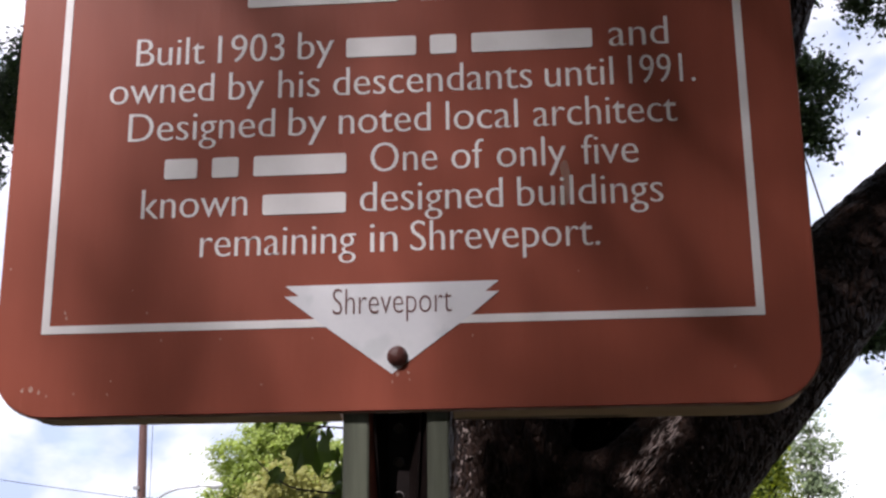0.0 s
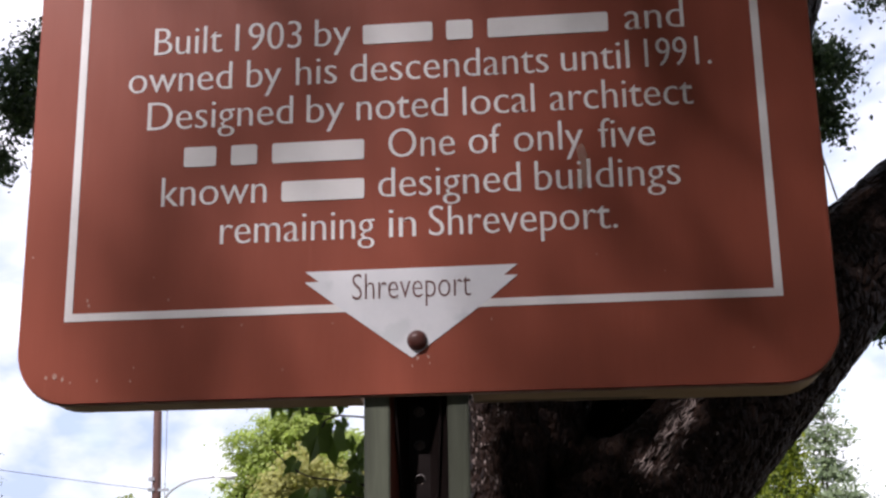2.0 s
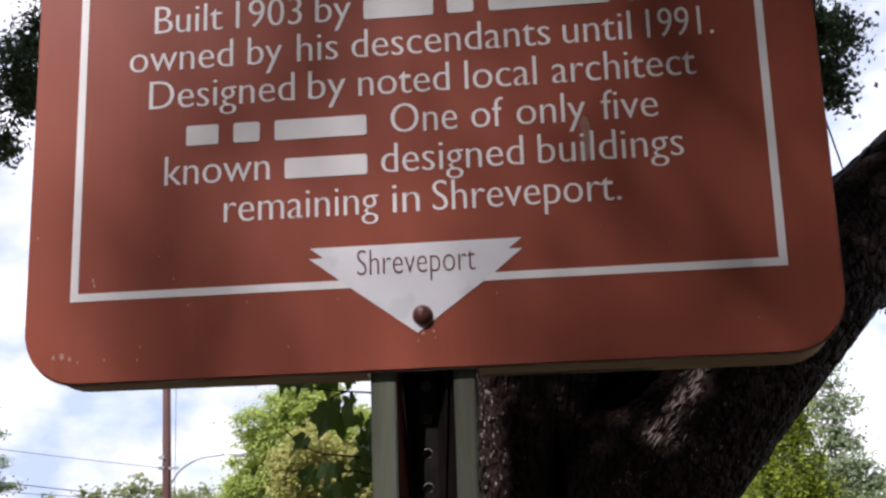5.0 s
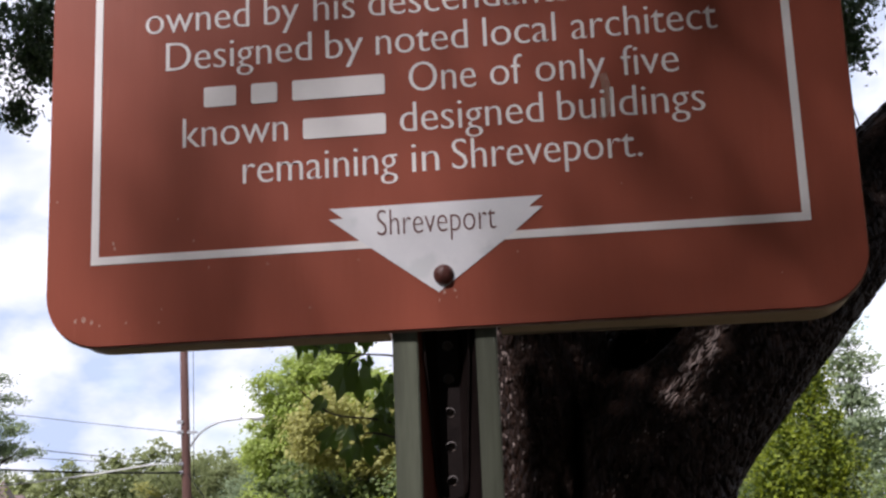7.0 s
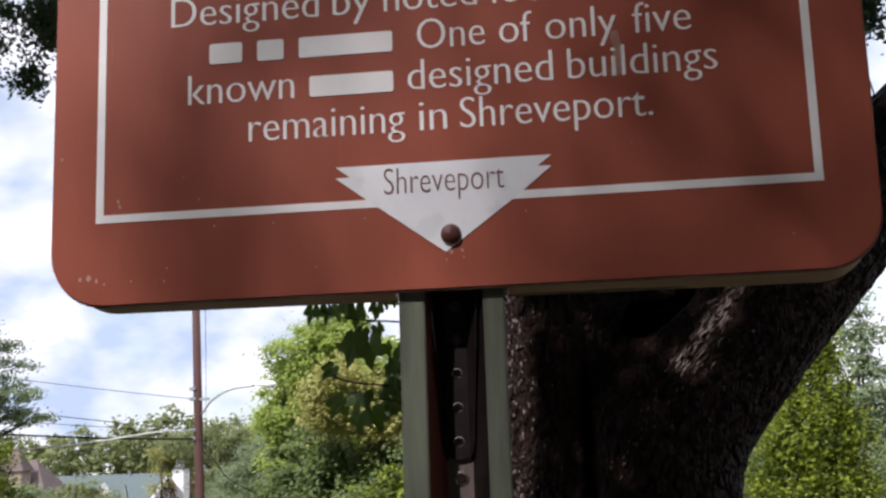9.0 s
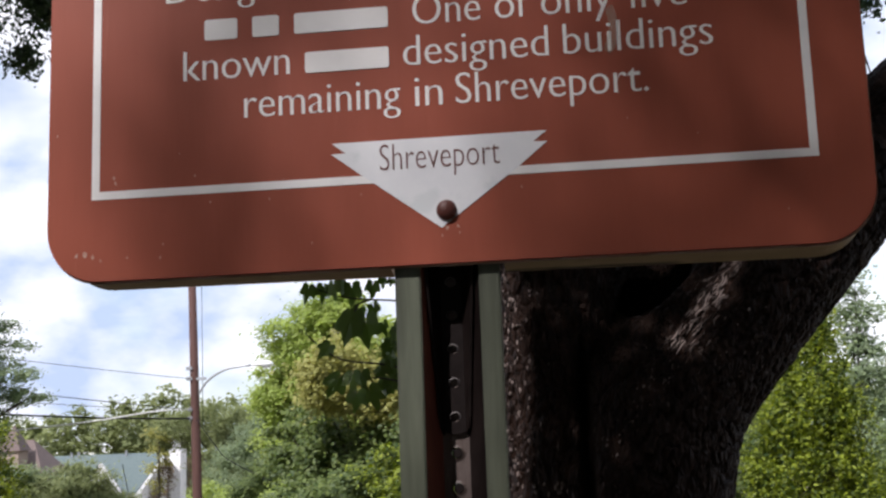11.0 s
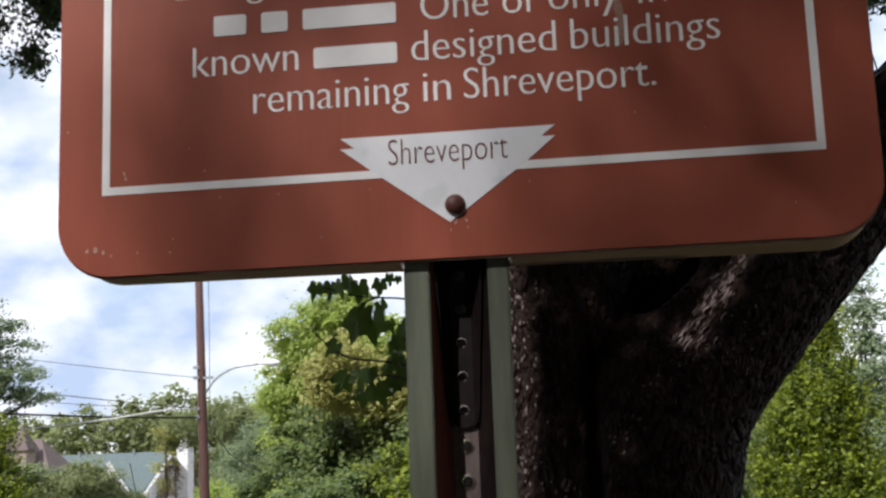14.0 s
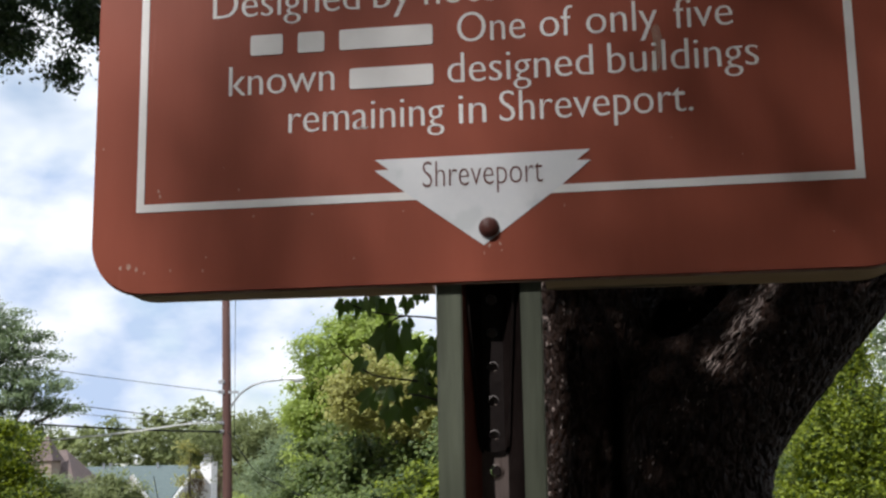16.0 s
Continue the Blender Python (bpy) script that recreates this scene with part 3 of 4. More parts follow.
def build_post():
    p = thing("sign_post", "galvanised steel channel post with rusty holed web", "post", (0, 0, 0))
    zt = 2.05
    part("flange", wall_strip((-0.0375, 0.0075), (-0.0183, 0.0075), 0.003, -0.4, zt), GALV, p, "dull grey-green galvanised lip")
    part("flange", wall_strip((0.0250, 0.0075), (0.0408, 0.0075), 0.003, -0.4, zt), GALV, p, "dull grey-green galvanised lip")
    part("side_wall", wall_strip((-0.0183, 0.0085), (-0.0090, 0.040), 0.0025, -0.4, zt), RUST, p, "rust-brown inner wall")
    # right wall near black: the channel's shade is painted into it
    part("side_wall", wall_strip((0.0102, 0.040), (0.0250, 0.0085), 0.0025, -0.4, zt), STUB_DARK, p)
    part("web", holed_web(0.0008, 0.0108, 0.040, 0.003, 1.5092, 60, 0.0254, 0.0042), WEB_BROWN, p, "grey-brown web with punched holes")
    part("web", box((-0.010, 0.0400, 1.5092), (0.0116, 0.0430, zt)), WEB_BROWN, p)
    # a second, darker rail nested in the post behind the sign; it ends in a rounded tongue
    zb = 1.5103
    bm = holed_web(0.0008, 0.0096, 0.0365, 0.003, zb + 0.0254 * 20, 20, 0.0254, 0.0036)
    for v in bm.verts:
        if v.co.z < zb + 0.004:
            e = abs(v.co.x - 0.0008) / 0.0096
            v.co.z += 0.004 * e ** 3
    part("nested_rail", bm, STUB_DARK, p, "dark inner rail with holes")
    # pale crescents paint the light caught on the hole rims
    for k in range(5):
        z = zb + 0.0254 * (k + 0.5)
        bm = bmesh.new()
        n = 14
        arc = [radians(-30 + 230 * i / n) for i in range(n + 1)]
        o = [bm.verts.new((0.0008 + 0.0042 * math.cos(t), 0.0362, z + 0.0042 * math.sin(t))) for t in arc]
        i_ = [bm.verts.new((0.0008 + 0.0034 * math.cos(t), 0.0355, z + 0.0034 * math.sin(t))) for t in arc]
        for j in range(n):
            bm.faces.new((o[j], o[j + 1], i_[j + 1], i_[j]))
        part("hole_rim", bm, RIM_GLINT, p, "pale crescent painting the glint on a hole rim")
    cut = ((zb, 0.0), (zb + 0.004, 0.16), (zb + 0.012, 0.27), (zb + 0.04, 0.42), (zb + 0.07, 0.62), (zb + 0.112, 0.88), (zb + 0.14, 1.0))
    for x0, x1 in ((-0.0160, -0.0088), (0.0215, 0.0103)):
        w = bmesh.new()
        c = [(x1 + (x0 - x1) * f, 0.0365 + (0.0098 - 0.0365) * f, z) for z, f in cut]
        c = [w.verts.new(v) for v in c + [(x0, 0.0098, zt), (x1, 0.0365, zt)]]
        w.faces.new(c)
        ext = bmesh.ops.extrude_face_region(w, geom=list(w.faces))
        for v in ext["geom"]:
            if isinstance(v, bmesh.types.BMVert):
                v.co.x += 0.0016 if x0 < 0 else -0.0016
        bmesh.ops.recalc_face_normals(w, faces=w.faces)
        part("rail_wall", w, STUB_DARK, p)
    # dark plugs added in two punched holes to give the dark inside them
    for z in (1.4965, 1.4705):
        bm = bmesh.new()
        bmesh.ops.create_cone(bm, cap_ends=True, segments=6, radius1=0.0042, radius2=0.0036, depth=0.004, matrix=Matrix.Translation((0.0012, 0.0405, z)) @ Matrix.Rotation(radians(90), 4, "X"))
        part("bolt", bm, STUB_DARK, p)
        bm = bmesh.new()
        ring = [(0.0012 + 0.0058 * math.cos(a), z + 0.0058 * math.sin(a)) for a in np.linspace(0, 2 * math.pi, 17)[:-1]]
        hole = [(0.0012 + 0.0042 * math.cos(a), z + 0.0042 * math.sin(a)) for a in np.linspace(0, 2 * math.pi, 17)[:-1]]
        o = [bm.verts.new((x, 0.0392, zz)) for x, zz in ring]
        i = [bm.verts.new((x, 0.0384, zz)) for x, zz in hole]
        for k in range(16):
            bm.faces.new((o[k], o[(k + 1) % 16], i[(k + 1) % 16], i[k]))
        part("hole_rim", bm, WEB_BROWN, p, "bare metal hole rim")


build_post()


# ---- the oak behind the sign ----
def build_oak():
    oak = thing("oak_tree", "large oak with dark furrowed bark and a forked trunk", "tree", (0.18, 3.95, 0))
    o = Vector((0.18, 3.95, 0))

    def rel(knots):
        return [(x - o.x, y - o.y, z, r) for x, y, z, r in knots]

    stems = [carve(bark_tube(rel([(0.18, 3.95, -0.3, 0.62), (0.18, 3.95, 0.25, 0.50), (0.18, 3.95, 0.8, 0.435), (0.185, 3.96, 1.35, 0.40), (0.25, 4.06, 1.75, 0.35),
                                 (0.38, 4.30, 2.2, 0.31), (0.54, 4.32, 2.8, 0.29), (0.82, 4.2, 3.4, 0.27), (1.04, 4.15, 3.9, 0.255), (1.3, 4.1, 4.7, 0.24), (1.4, 4.0, 5.8, 0.2), (1.0, 3.8, 7.2, 0.12)]),
                            600, 320, 0.015, 3.1), o)]
    stems.append(carve(bark_tube(rel([(0.10, 3.93, 0.7, 0.33), (0.03, 3.90, 1.35, 0.29), (-0.02, 3.87, 1.9, 0.235), (-0.035, 3.84, 2.4, 0.215), (-0.1, 3.7, 3.3, 0.185), (-0.4, 3.2, 4.6, 0.15),
                                (-1.5, 1.9, 5.8, 0.11), (-3.4, 0.2, 6.6, 0.07), (-5.2, -1.6, 7.0, 0.04)]),
                           560, 240, 0.015, 5.7), o))
    stems.append(carve(bark_tube(rel([(0.16, 3.9, 0.9, 0.36), (0.25, 3.86, 1.4, 0.35), (0.36, 3.83, 1.72, 0.325), (0.64, 3.82, 2.03, 0.282), (1.005, 3.86, 2.395, 0.25), (1.36, 3.92, 2.75, 0.215),
                                (1.95, 3.95, 3.22, 0.175), (2.9, 4.0, 3.7, 0.14), (4.2, 3.8, 4.6, 0.1), (5.2, 3.5, 5.6, 0.05)]),
                           520, 280, 0.015, 9.4), o))
    for bm in stems:
        bm.normal_update()
    # slivers follow the sunlit ridge and left edge, so highlights are in the colour
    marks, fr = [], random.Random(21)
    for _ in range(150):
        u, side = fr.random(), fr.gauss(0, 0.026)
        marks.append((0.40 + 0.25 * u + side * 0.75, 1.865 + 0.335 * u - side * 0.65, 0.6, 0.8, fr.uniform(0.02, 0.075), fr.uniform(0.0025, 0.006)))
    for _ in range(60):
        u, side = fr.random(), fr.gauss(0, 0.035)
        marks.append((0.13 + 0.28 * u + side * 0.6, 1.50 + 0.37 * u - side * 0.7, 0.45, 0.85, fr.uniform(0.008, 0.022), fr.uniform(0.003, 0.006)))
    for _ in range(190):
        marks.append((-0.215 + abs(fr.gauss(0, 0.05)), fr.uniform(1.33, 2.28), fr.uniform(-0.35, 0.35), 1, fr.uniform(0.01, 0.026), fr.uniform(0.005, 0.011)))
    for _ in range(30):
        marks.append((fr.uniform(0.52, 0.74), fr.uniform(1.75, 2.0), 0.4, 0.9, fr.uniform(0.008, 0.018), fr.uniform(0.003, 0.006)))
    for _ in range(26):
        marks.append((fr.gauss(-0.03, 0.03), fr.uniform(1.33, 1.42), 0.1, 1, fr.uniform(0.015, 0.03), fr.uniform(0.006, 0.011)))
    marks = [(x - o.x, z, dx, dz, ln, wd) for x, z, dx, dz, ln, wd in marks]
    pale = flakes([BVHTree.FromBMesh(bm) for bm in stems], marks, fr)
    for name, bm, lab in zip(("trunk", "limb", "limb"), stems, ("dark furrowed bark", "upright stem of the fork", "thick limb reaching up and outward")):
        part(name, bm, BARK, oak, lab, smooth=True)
    tagged(part("glint_flakes", pale, PALE_BARK_GLINT, oak, "pale slivers of bark that paint in sunlit glints"), kind="stuff")
    for k in ([(1.05, 4.1, 4.3, 0.18), (-0.6, 5.0, 5.2, 0.14), (-2.4, 7.0, 6.3, 0.1), (-3.8, 9.2, 6.4, 0.05), (-4.6, 9.6, 6.2, 0.03)],
              [(1.1, 4.1, 5.0, 0.16), (1.6, 2.0, 6.0, 0.12), (1.4, -1.0, 6.9, 0.08), (0.8, -4.0, 7.2, 0.04)],
              [(1.3, 4.1, 4.8, 0.15), (1.7, 5.6, 5.6, 0.11), (2.3, 7.6, 6.6, 0.06), (2.6, 8.6, 6.9, 0.03)]):
        part("limb", bark_tube(rel(k), 70, 28, 0.008, k[0][2]), BARK, oak, smooth=True)

    rng = np.random.default_rng(11)
    # crown overhead, out of view: a broken layer of leaf clumps, its drooping rim added to cut sky light, with openings
    # cut where the sun should come through
    n = 820
    c = np.stack([rng.uniform(-8, 6.5, n), rng.uniform(-9, 7, n), rng.uniform(5.6, 8.2, n)], 1)
    c[:, 2] += 0.4 * np.maximum(0, c[:, 1])
    m = 520
    a = rng.uniform(math.pi * 0.98, math.pi * 2.02, m)
    rim = rng.uniform(6.5, 9.5, m)
    droop = np.stack([0.3 + rim * np.cos(a), -0.5 + rim * np.sin(a), rng.uniform(1.0, 6.5, m)], 1)
    c = np.vstack([c, droop])
    per = 250
    p = np.repeat(c, per, 0) + rng.normal(size=(len(c) * per, 3)) * np.array([0.55, 0.55, 0.3])
    s = np.array(SUN_TO)
    keep = np.ones(len(p))
    for gx, gy, gz, rx, rz, left in OPENINGS:
        k = (p[:, 1] - gy) / s[1]
        fx, fz = p[:, 0] - s[0] * k, p[:, 2] - s[2] * k
        keep[(((fx - gx) / rx) ** 2 + ((fz - gz) / rz) ** 2 < 1) & (p[:, 1] < 3)] *= left
    k = p[:, 1] / s[1]
    fx, fz = p[:, 0] - s[0] * k, p[:, 2] - s[2] * k
    keep[((fx / 0.52) ** 2 + ((fz - 1.85) / 0.5) ** 2 < rng.uniform(0.8, 1.15, len(p))) & (p[:, 1] < 0)] = 0
    p = p[rng.random(len(p)) <= keep]
    part_mesh("crown", leaf_mesh("crown", p - np.array(o), 0.135, rng, 0.6), OAK_LEAF, oak, "dense dark green leaves overhead, out of view, added for shade")

    # an unseen wide outer crown added towards the sun, to shade the ground round the sign
    n = 620
    c = np.stack([rng.uniform(-15, 8, n), rng.uniform(-19, 7, n), rng.uniform(6.0, 8.6, n)], 1)
    c = c[(c[:, 1] < -8.5) | (c[:, 0] < -8)]
    c = c[~((c[:, 0] > -7) & (c[:, 1] > -8.5))]
    per = 70
    q = np.repeat(c, per, 0) + rng.normal(size=(len(c) * per, 3)) * np.array([0.7, 0.7, 0.3])
    part_mesh("crown", leaf_mesh("crown", q - np.array(o), 0.30, rng, 0.6), OAK_LEAF, oak, "dense dark green leaves overhead, out of view, added for shade")

    # unseen fine sprays added high in that thin place, denser in set bands, so that the sun reaches the sign dappled
    m = 13900
    x, z = rng.uniform(-0.52, 0.52, m), rng.uniform(1.35, 2.35, m)
    take = rng.random(m) < np.minimum(1, -np.log(dapple(x, z)) / 5.6)
    k = rng.uniform(8.6, 10.5, m)
    q = (np.stack([x, np.zeros(m), z], 1) + s * k[:, None])[take]
    part_mesh("leaf_spray", leaf_mesh("leaf_spray", q - np.array(o), 0.042, rng, 0.3), OAK_LEAF, oak, "unseen high spray of small leaves, added to dapple the sign")

    # low sprays of the crown behind the sign
    for blobs, clumps, per in (
            ([(-4.95, 9.3, 5.75, 0.55, 0.5, 0.42), (-4.3, 9.3, 5.95, 0.6, 0.5, 0.48), (-5.6, 9.4, 5.95, 0.6, 0.5, 0.45), (-4.85, 9.3, 5.27, 0.12, 0.2, 0.13), (-5.3, 9.3, 5.5, 0.2, 0.3, 0.12), (-4.5, 9.3, 5.58, 0.22, 0.3, 0.16)], 110, 120),
            ([(2.26, 8.6, 5.35, 0.27, 0.4, 0.32), (2.28, 8.6, 4.95, 0.13, 0.25, 0.22), (2.2, 8.6, 5.6, 0.15, 0.3, 0.15)], 44, 120),
            ([(3.05, 8.6, 6.2, 0.4, 0.4, 0.22), (2.6, 8.6, 6.4, 0.45, 0.4, 0.14)], 40, 130),
            ([(2.76, 8.6, 3.42, 0.17, 0.25, 0.13), (2.62, 8.6, 3.36, 0.1, 0.2, 0.08)], 18, 110)):
        pts = crown_points(blobs, clumps, per, 0.13, rng, 0.9)
        part_mesh("leaf_spray", leaf_mesh("leaf_spray", pts - np.array(o), 0.052, rng, 0.2), OAK_LEAF, oak, "hanging spray of small dark leaves")
    part("twig", tube([(2.35 - o.x, 3.65, 6.6), (2.2 - o.x, 4.6, 5.7), (2.2 - o.x, 4.65, 5.0), (2.4 - o.x, 4.65, 4.1), (2.72 - o.x, 4.65, 3.45)], [0.02, 0.014, 0.009, 0.006, 0.004], 6), TWIG, oak)


# thin places cut in the unseen crown, given by where their light should fall: x, y, z, half widths across and up, share
# of leaves left
OPENINGS = [(-0.17, 3.70, 1.75, 0.10, 0.7, 0.0), (0.43, 3.53, 1.90, 0.06, 0.10, 0.0), (0.50, 3.53, 1.99, 0.06, 0.10, 0.0), (0.57, 3.55, 2.09, 0.06, 0.10, 0.0), (0.64, 3.57, 2.18, 0.06, 0.10, 0.0), (0.30, 3.50, 1.72, 0.04, 0.07, 0.3)]


def dapple(x, z):
    """The share of sunlight that the added unseen sprays are set to let through to the sign's face."""
    def bell(v, c, w):
        return np.exp(-((v - c) / w) ** 2)

    def rise(v, c, w):
        return 1 / (1 + np.exp(-(v - c) / w))

    lit = 0.45 + 0.22 * bell(x, -0.02, 0.09) + 0.55 * bell(x, -0.35, 0.14) - 0.25 * rise(x, 0.13, 0.03)
    lit = lit * (1 - 0.42 * rise(z, 1.845, 0.03) * rise(x, -0.19, 0.03))
    lit = lit * (1 - 0.62 * bell(x, -0.165 - 0.18 * (z - 1.65), 0.045) * rise(-z, -1.79, 0.04))
    lit = lit * (1 - 0.35 * bell(x, 0.07, 0.03) * rise(-z, -1.72, 0.02))
    return np.clip(lit, 0.06, 0.97)


build_oak()


def lobed_leaf(rng, size):
    """A five-lobed leaf, cupped, with a stalk."""
    bm = bmesh.new()
    ctr = bm.verts.new((0, 0, 0))
    pts = []
    lobes = ((-168, 0.34), (-142, 0.56), (-118, 0.66), (-96, 0.60), (-76, 0.70), (-57, 0.90), (-44, 0.74), (-30, 0.60), (-14, 0.84), (0, 1.14))
    lobes = lobes + tuple((-a, r) for a, r in lobes[-2::-1])
    bend, fold = rng.uniform(0.25, 0.7), rng.uniform(0.15, 0.5)
    for a, r in lobes:
        a = radians(a + rng.uniform(-4, 4))
        r *= size * 0.58 * rng.uniform(0.9, 1.1)
        x, z = r * math.sin(a) * 0.8, -r * math.cos(a)
        pts.append(bm.verts.new((x, fold * abs(x) + bend * max(-z, 0) ** 2 / size, z)))
    for a, b in zip(pts, pts[1:]):
        bm.faces.new((ctr, a, b))
    ext = bmesh.ops.extrude_face_region(bm, geom=list(bm.faces))
    for v in ext["geom"]:
        if isinstance(v, bmesh.types.BMVert):
            v.co.y += 0.0006
    bmesh.ops.recalc_face_normals(bm, faces=bm.faces)
    return bm


def build_sprig():
    rng = random.Random(7)
    s = thing("leafy_sprig", "young broad-leaved shoots growing beside the oak trunk", "sprig", (-0.42, 3.55, 0))
    o = Vector((-0.42, 3.55, 0))
    stems = [[(-0.42, 3.6, -0.1), (-0.45, 3.6, 0.9), (-0.47, 3.58, 1.6), (-0.48, 3.55, 2.0), (-0.42, 3.5, 2.35)],
             [(-0.48, 3.55, 1.80), (-0.60, 3.45, 1.845), (-0.75, 3.4, 1.865), (-0.82, 3.38, 1.905), (-0.885, 3.38, 1.965)],
             [(-0.46, 3.55, 2.06), (-0.565, 3.45, 2.072), (-0.65, 3.4, 2.075), (-0.76, 3.4, 2.09), (-0.84, 3.4, 2.12)],
             [(-0.48, 3.55, 1.74), (-0.55, 3.45, 1.78), (-0.64, 3.4, 1.80), (-0.72, 3.4, 1.785)],
             [(-0.65, 3.4, 2.076), (-0.69, 3.38, 2.06), (-0.71, 3.37, 2.02)]]
    for k, st in enumerate(stems):
        c = spline(st, 14)
        part("stem", tube([Vector(q) - o for q in c], [(0.009 if k == 0 else 0.0042) * (1 - 0.5 * i / 13) for i in range(14)], 6), TWIG, s, smooth=True)
    leaves = [(-0.875, 3.4, 2.135, 0.115, 22, 15), (-0.825, 3.42, 2.14, 0.12, 5, 30), (-0.78, 3.38, 2.14, 0.12, -5, -20), (-0.72, 3.4, 2.13, 0.15, 0, 10), (-0.755, 3.4, 2.16, 0.12, 10, 40),
              (-0.643, 3.4, 2.135, 0.11, 5, 15), (-0.61, 3.42, 2.16, 0.08, 0, 25), (-0.582, 3.42, 2.155, 0.06, 10, 0), (-0.72, 3.36, 2.015, 0.215, 20, -15), (-0.668, 3.38, 2.0, 0.215, -9, 15),
              (-0.70, 3.4, 2.045, 0.13, 35, 0), (-0.645, 3.42, 2.06, 0.11, -40, 30), (-0.80, 3.38, 1.925, 0.125, 60, 20), (-0.77, 3.38, 1.81, 0.17, 42, 0), (-0.715, 3.37, 1.82, 0.14, 8, 20),
              (-0.69, 3.4, 1.825, 0.13, -22, -10), (-0.70, 3.36, 1.755, 0.15, 12, 10), (-0.66, 3.38, 1.76, 0.165, -16, -15)]
    for _ in range(70):
        leaves.append((rng.uniform(-0.64, -0.44), rng.uniform(3.42, 3.6), rng.uniform(1.78, 2.02), rng.uniform(0.07, 0.11), rng.uniform(-60, 60), rng.uniform(-60, 60)))
    for x, y, z, size, roll, turn in leaves:
        z, size = z - 0.01, size * 0.74
        ob = part("leaf", lobed_leaf(rng, size), SPRIG_LEAF, s)
        ob.matrix_local = Matrix.Translation(Vector((x, y, z)) - o) @ Euler((radians(rng.uniform(-35, 20)), radians(roll * 0.7), radians(turn))).to_matrix().to_4x4()


build_sprig()


# ---- pole, lamp and cables ----
def build_pole():
    base = (-12.39, 38.0, ground_z(-12.4, 38.0))
    p = thing("utility_pole", "weathered reddish wooden utility pole beside the street", "utility pole", base)
    part("pole", tube([(0, 0, -0.5), (-0.02, 0, 4.6), (-0.12, 0, 8.5), (-0.27, 0, 14.5)], [0.17, 0.155, 0.14, 0.115], 18), POLE_WOOD, p, smooth=True)
    z = -base[2]
    for dz in (4.53, 4.86, 3.55, 3.28):
        part("insulator_bracket", box((-0.36 if dz > 4 else -0.3, -0.2, z + dz - 0.05), (-0.16, -0.1, z + dz + 0.06), 0.015), LAMP_METAL, p, "small steel bracket")
    part("cable_riser", tube([(0.17, -0.1, z + 3.0), (0.16, -0.1, z + 5.5), (0.13, -0.1, z + 8.0)], [0.009] * 3, 6), CABLE_BLACK, p)
    part("crossarm_stub", box((-0.02, -0.2, z + 4.48), (0.30, -0.13, z + 4.56), 0.01), LAMP_METAL, p)
    l = thing("street_lamp", "cobra-head street lamp on a curved aluminium arm", "street lamp", (-12.34, 37.85, 4.05))
    arm = spline([(0, 0, 0), (0.36, -0.02, 0.44), (0.95, -0.05, 0.74), (1.75, -0.08, 0.83)], 20)
    part("arm", tube(arm, [0.035] * 20, 10), LAMP_METAL, l, smooth=True)
    h = bmesh.new()
    bmesh.ops.create_uvsphere(h, u_segments=20, v_segments=12, radius=1)
    for v in h.verts:
        taper = 0.75 + 0.25 * v.co.x
        v.co = Vector((2.1 + v.co.x * 0.38, -0.1 + v.co.y * 0.15 * taper, 0.83 + (v.co.z * 0.16 if v.co.z > 0 else v.co.z * 0.07) * taper))
    head = part("lamp_head", h, LAMP_WHITE, l, "white cobra-head housing", smooth=True)
    g = bmesh.new()
    bmesh.ops.create_uvsphere(g, u_segments=16, v_segments=8, radius=1)
    for v in g.verts:
        v.co = Vector((2.22 + v.co.x * 0.18, -0.1 + v.co.y * 0.11, 0.79 + v.co.z * 0.07))
    part("refractor", g, GLASS_GREY, head, "glass refractor bowl", smooth=True)

    # cables to the next pole down the street
    far = (-46.0, 40.0)
    q = thing("utility_pole", "weathered wooden utility pole further along the street", "utility pole", (far[0], far[1], ground_z(*far)))
    part("pole", tube([(0, 0, -0.5), (0, 0, 14)], [0.17, 0.12], 14), POLE_WOOD, q, smooth=True)
    for z0, z1, sag, r, mat, lab in ((4.53, 11.4, 0.55, 0.011, CABLE_BLACK, "thin dark sagging overhead wire"), (3.55, 10.2, 0.6, 0.016, CABLE_BLACK, "sagging dark overhead cable"),
                                     (3.50, 8.3, 0.5, 0.010, CABLE_BLACK, "thin dark sagging overhead wire"), (3.27, 9.4, 1.25, 0.034, CABLE_BLACK, "thick black overhead cable")):
        pts = []
        for i in range(41):
            u = i / 40
            pts.append((-12.6 + (far[0] + 12.6) * u, 37.8 + (far[1] - 37.8) * u, z0 + (z1 - z0) * u - 4 * sag * u * (1 - u)))
        c = thing("overhead_cable", lab, "cable", pts[0])
        part("wire", tube([Vector(v) - Vector(pts[0]) for v in pts], [r] * 41, 6), mat, c, smooth=True)
    pts = spline([(-12.62, 37.7, 3.56), (-13.6, 37.5, 3.53), (-15.4, 37.4, 3.32), (-17.5, 37.2, 3.14), (-19.3, 37.0, 3.10), (-26, 36.5, 3.4), (-45.9, 39.9, 5.2)], 40)
    c = thing("overhead_cable", "pale grey sheathed overhead cable", "cable", tuple(pts[0]))
    part("wire", tube([Vector(v) - Vector(pts[0]) for v in pts], [0.009 if i < 5 else 0.026 for i in range(40)], 6), CABLE_GREY, c, smooth=True)
    pts = spline([(-12.4, 37.8, 3.25), (-11.3, 36.0, 2.45), (-10.0, 34.0, 1.75), (-6.2, 30.0, 0.6), (-2.5, 26.0, 0.4), (4.0, 22.0, 1.4)], 40)
    c = thing("overhead_cable", "slack service cable dropping into the trees", "cable", tuple(pts[0]))
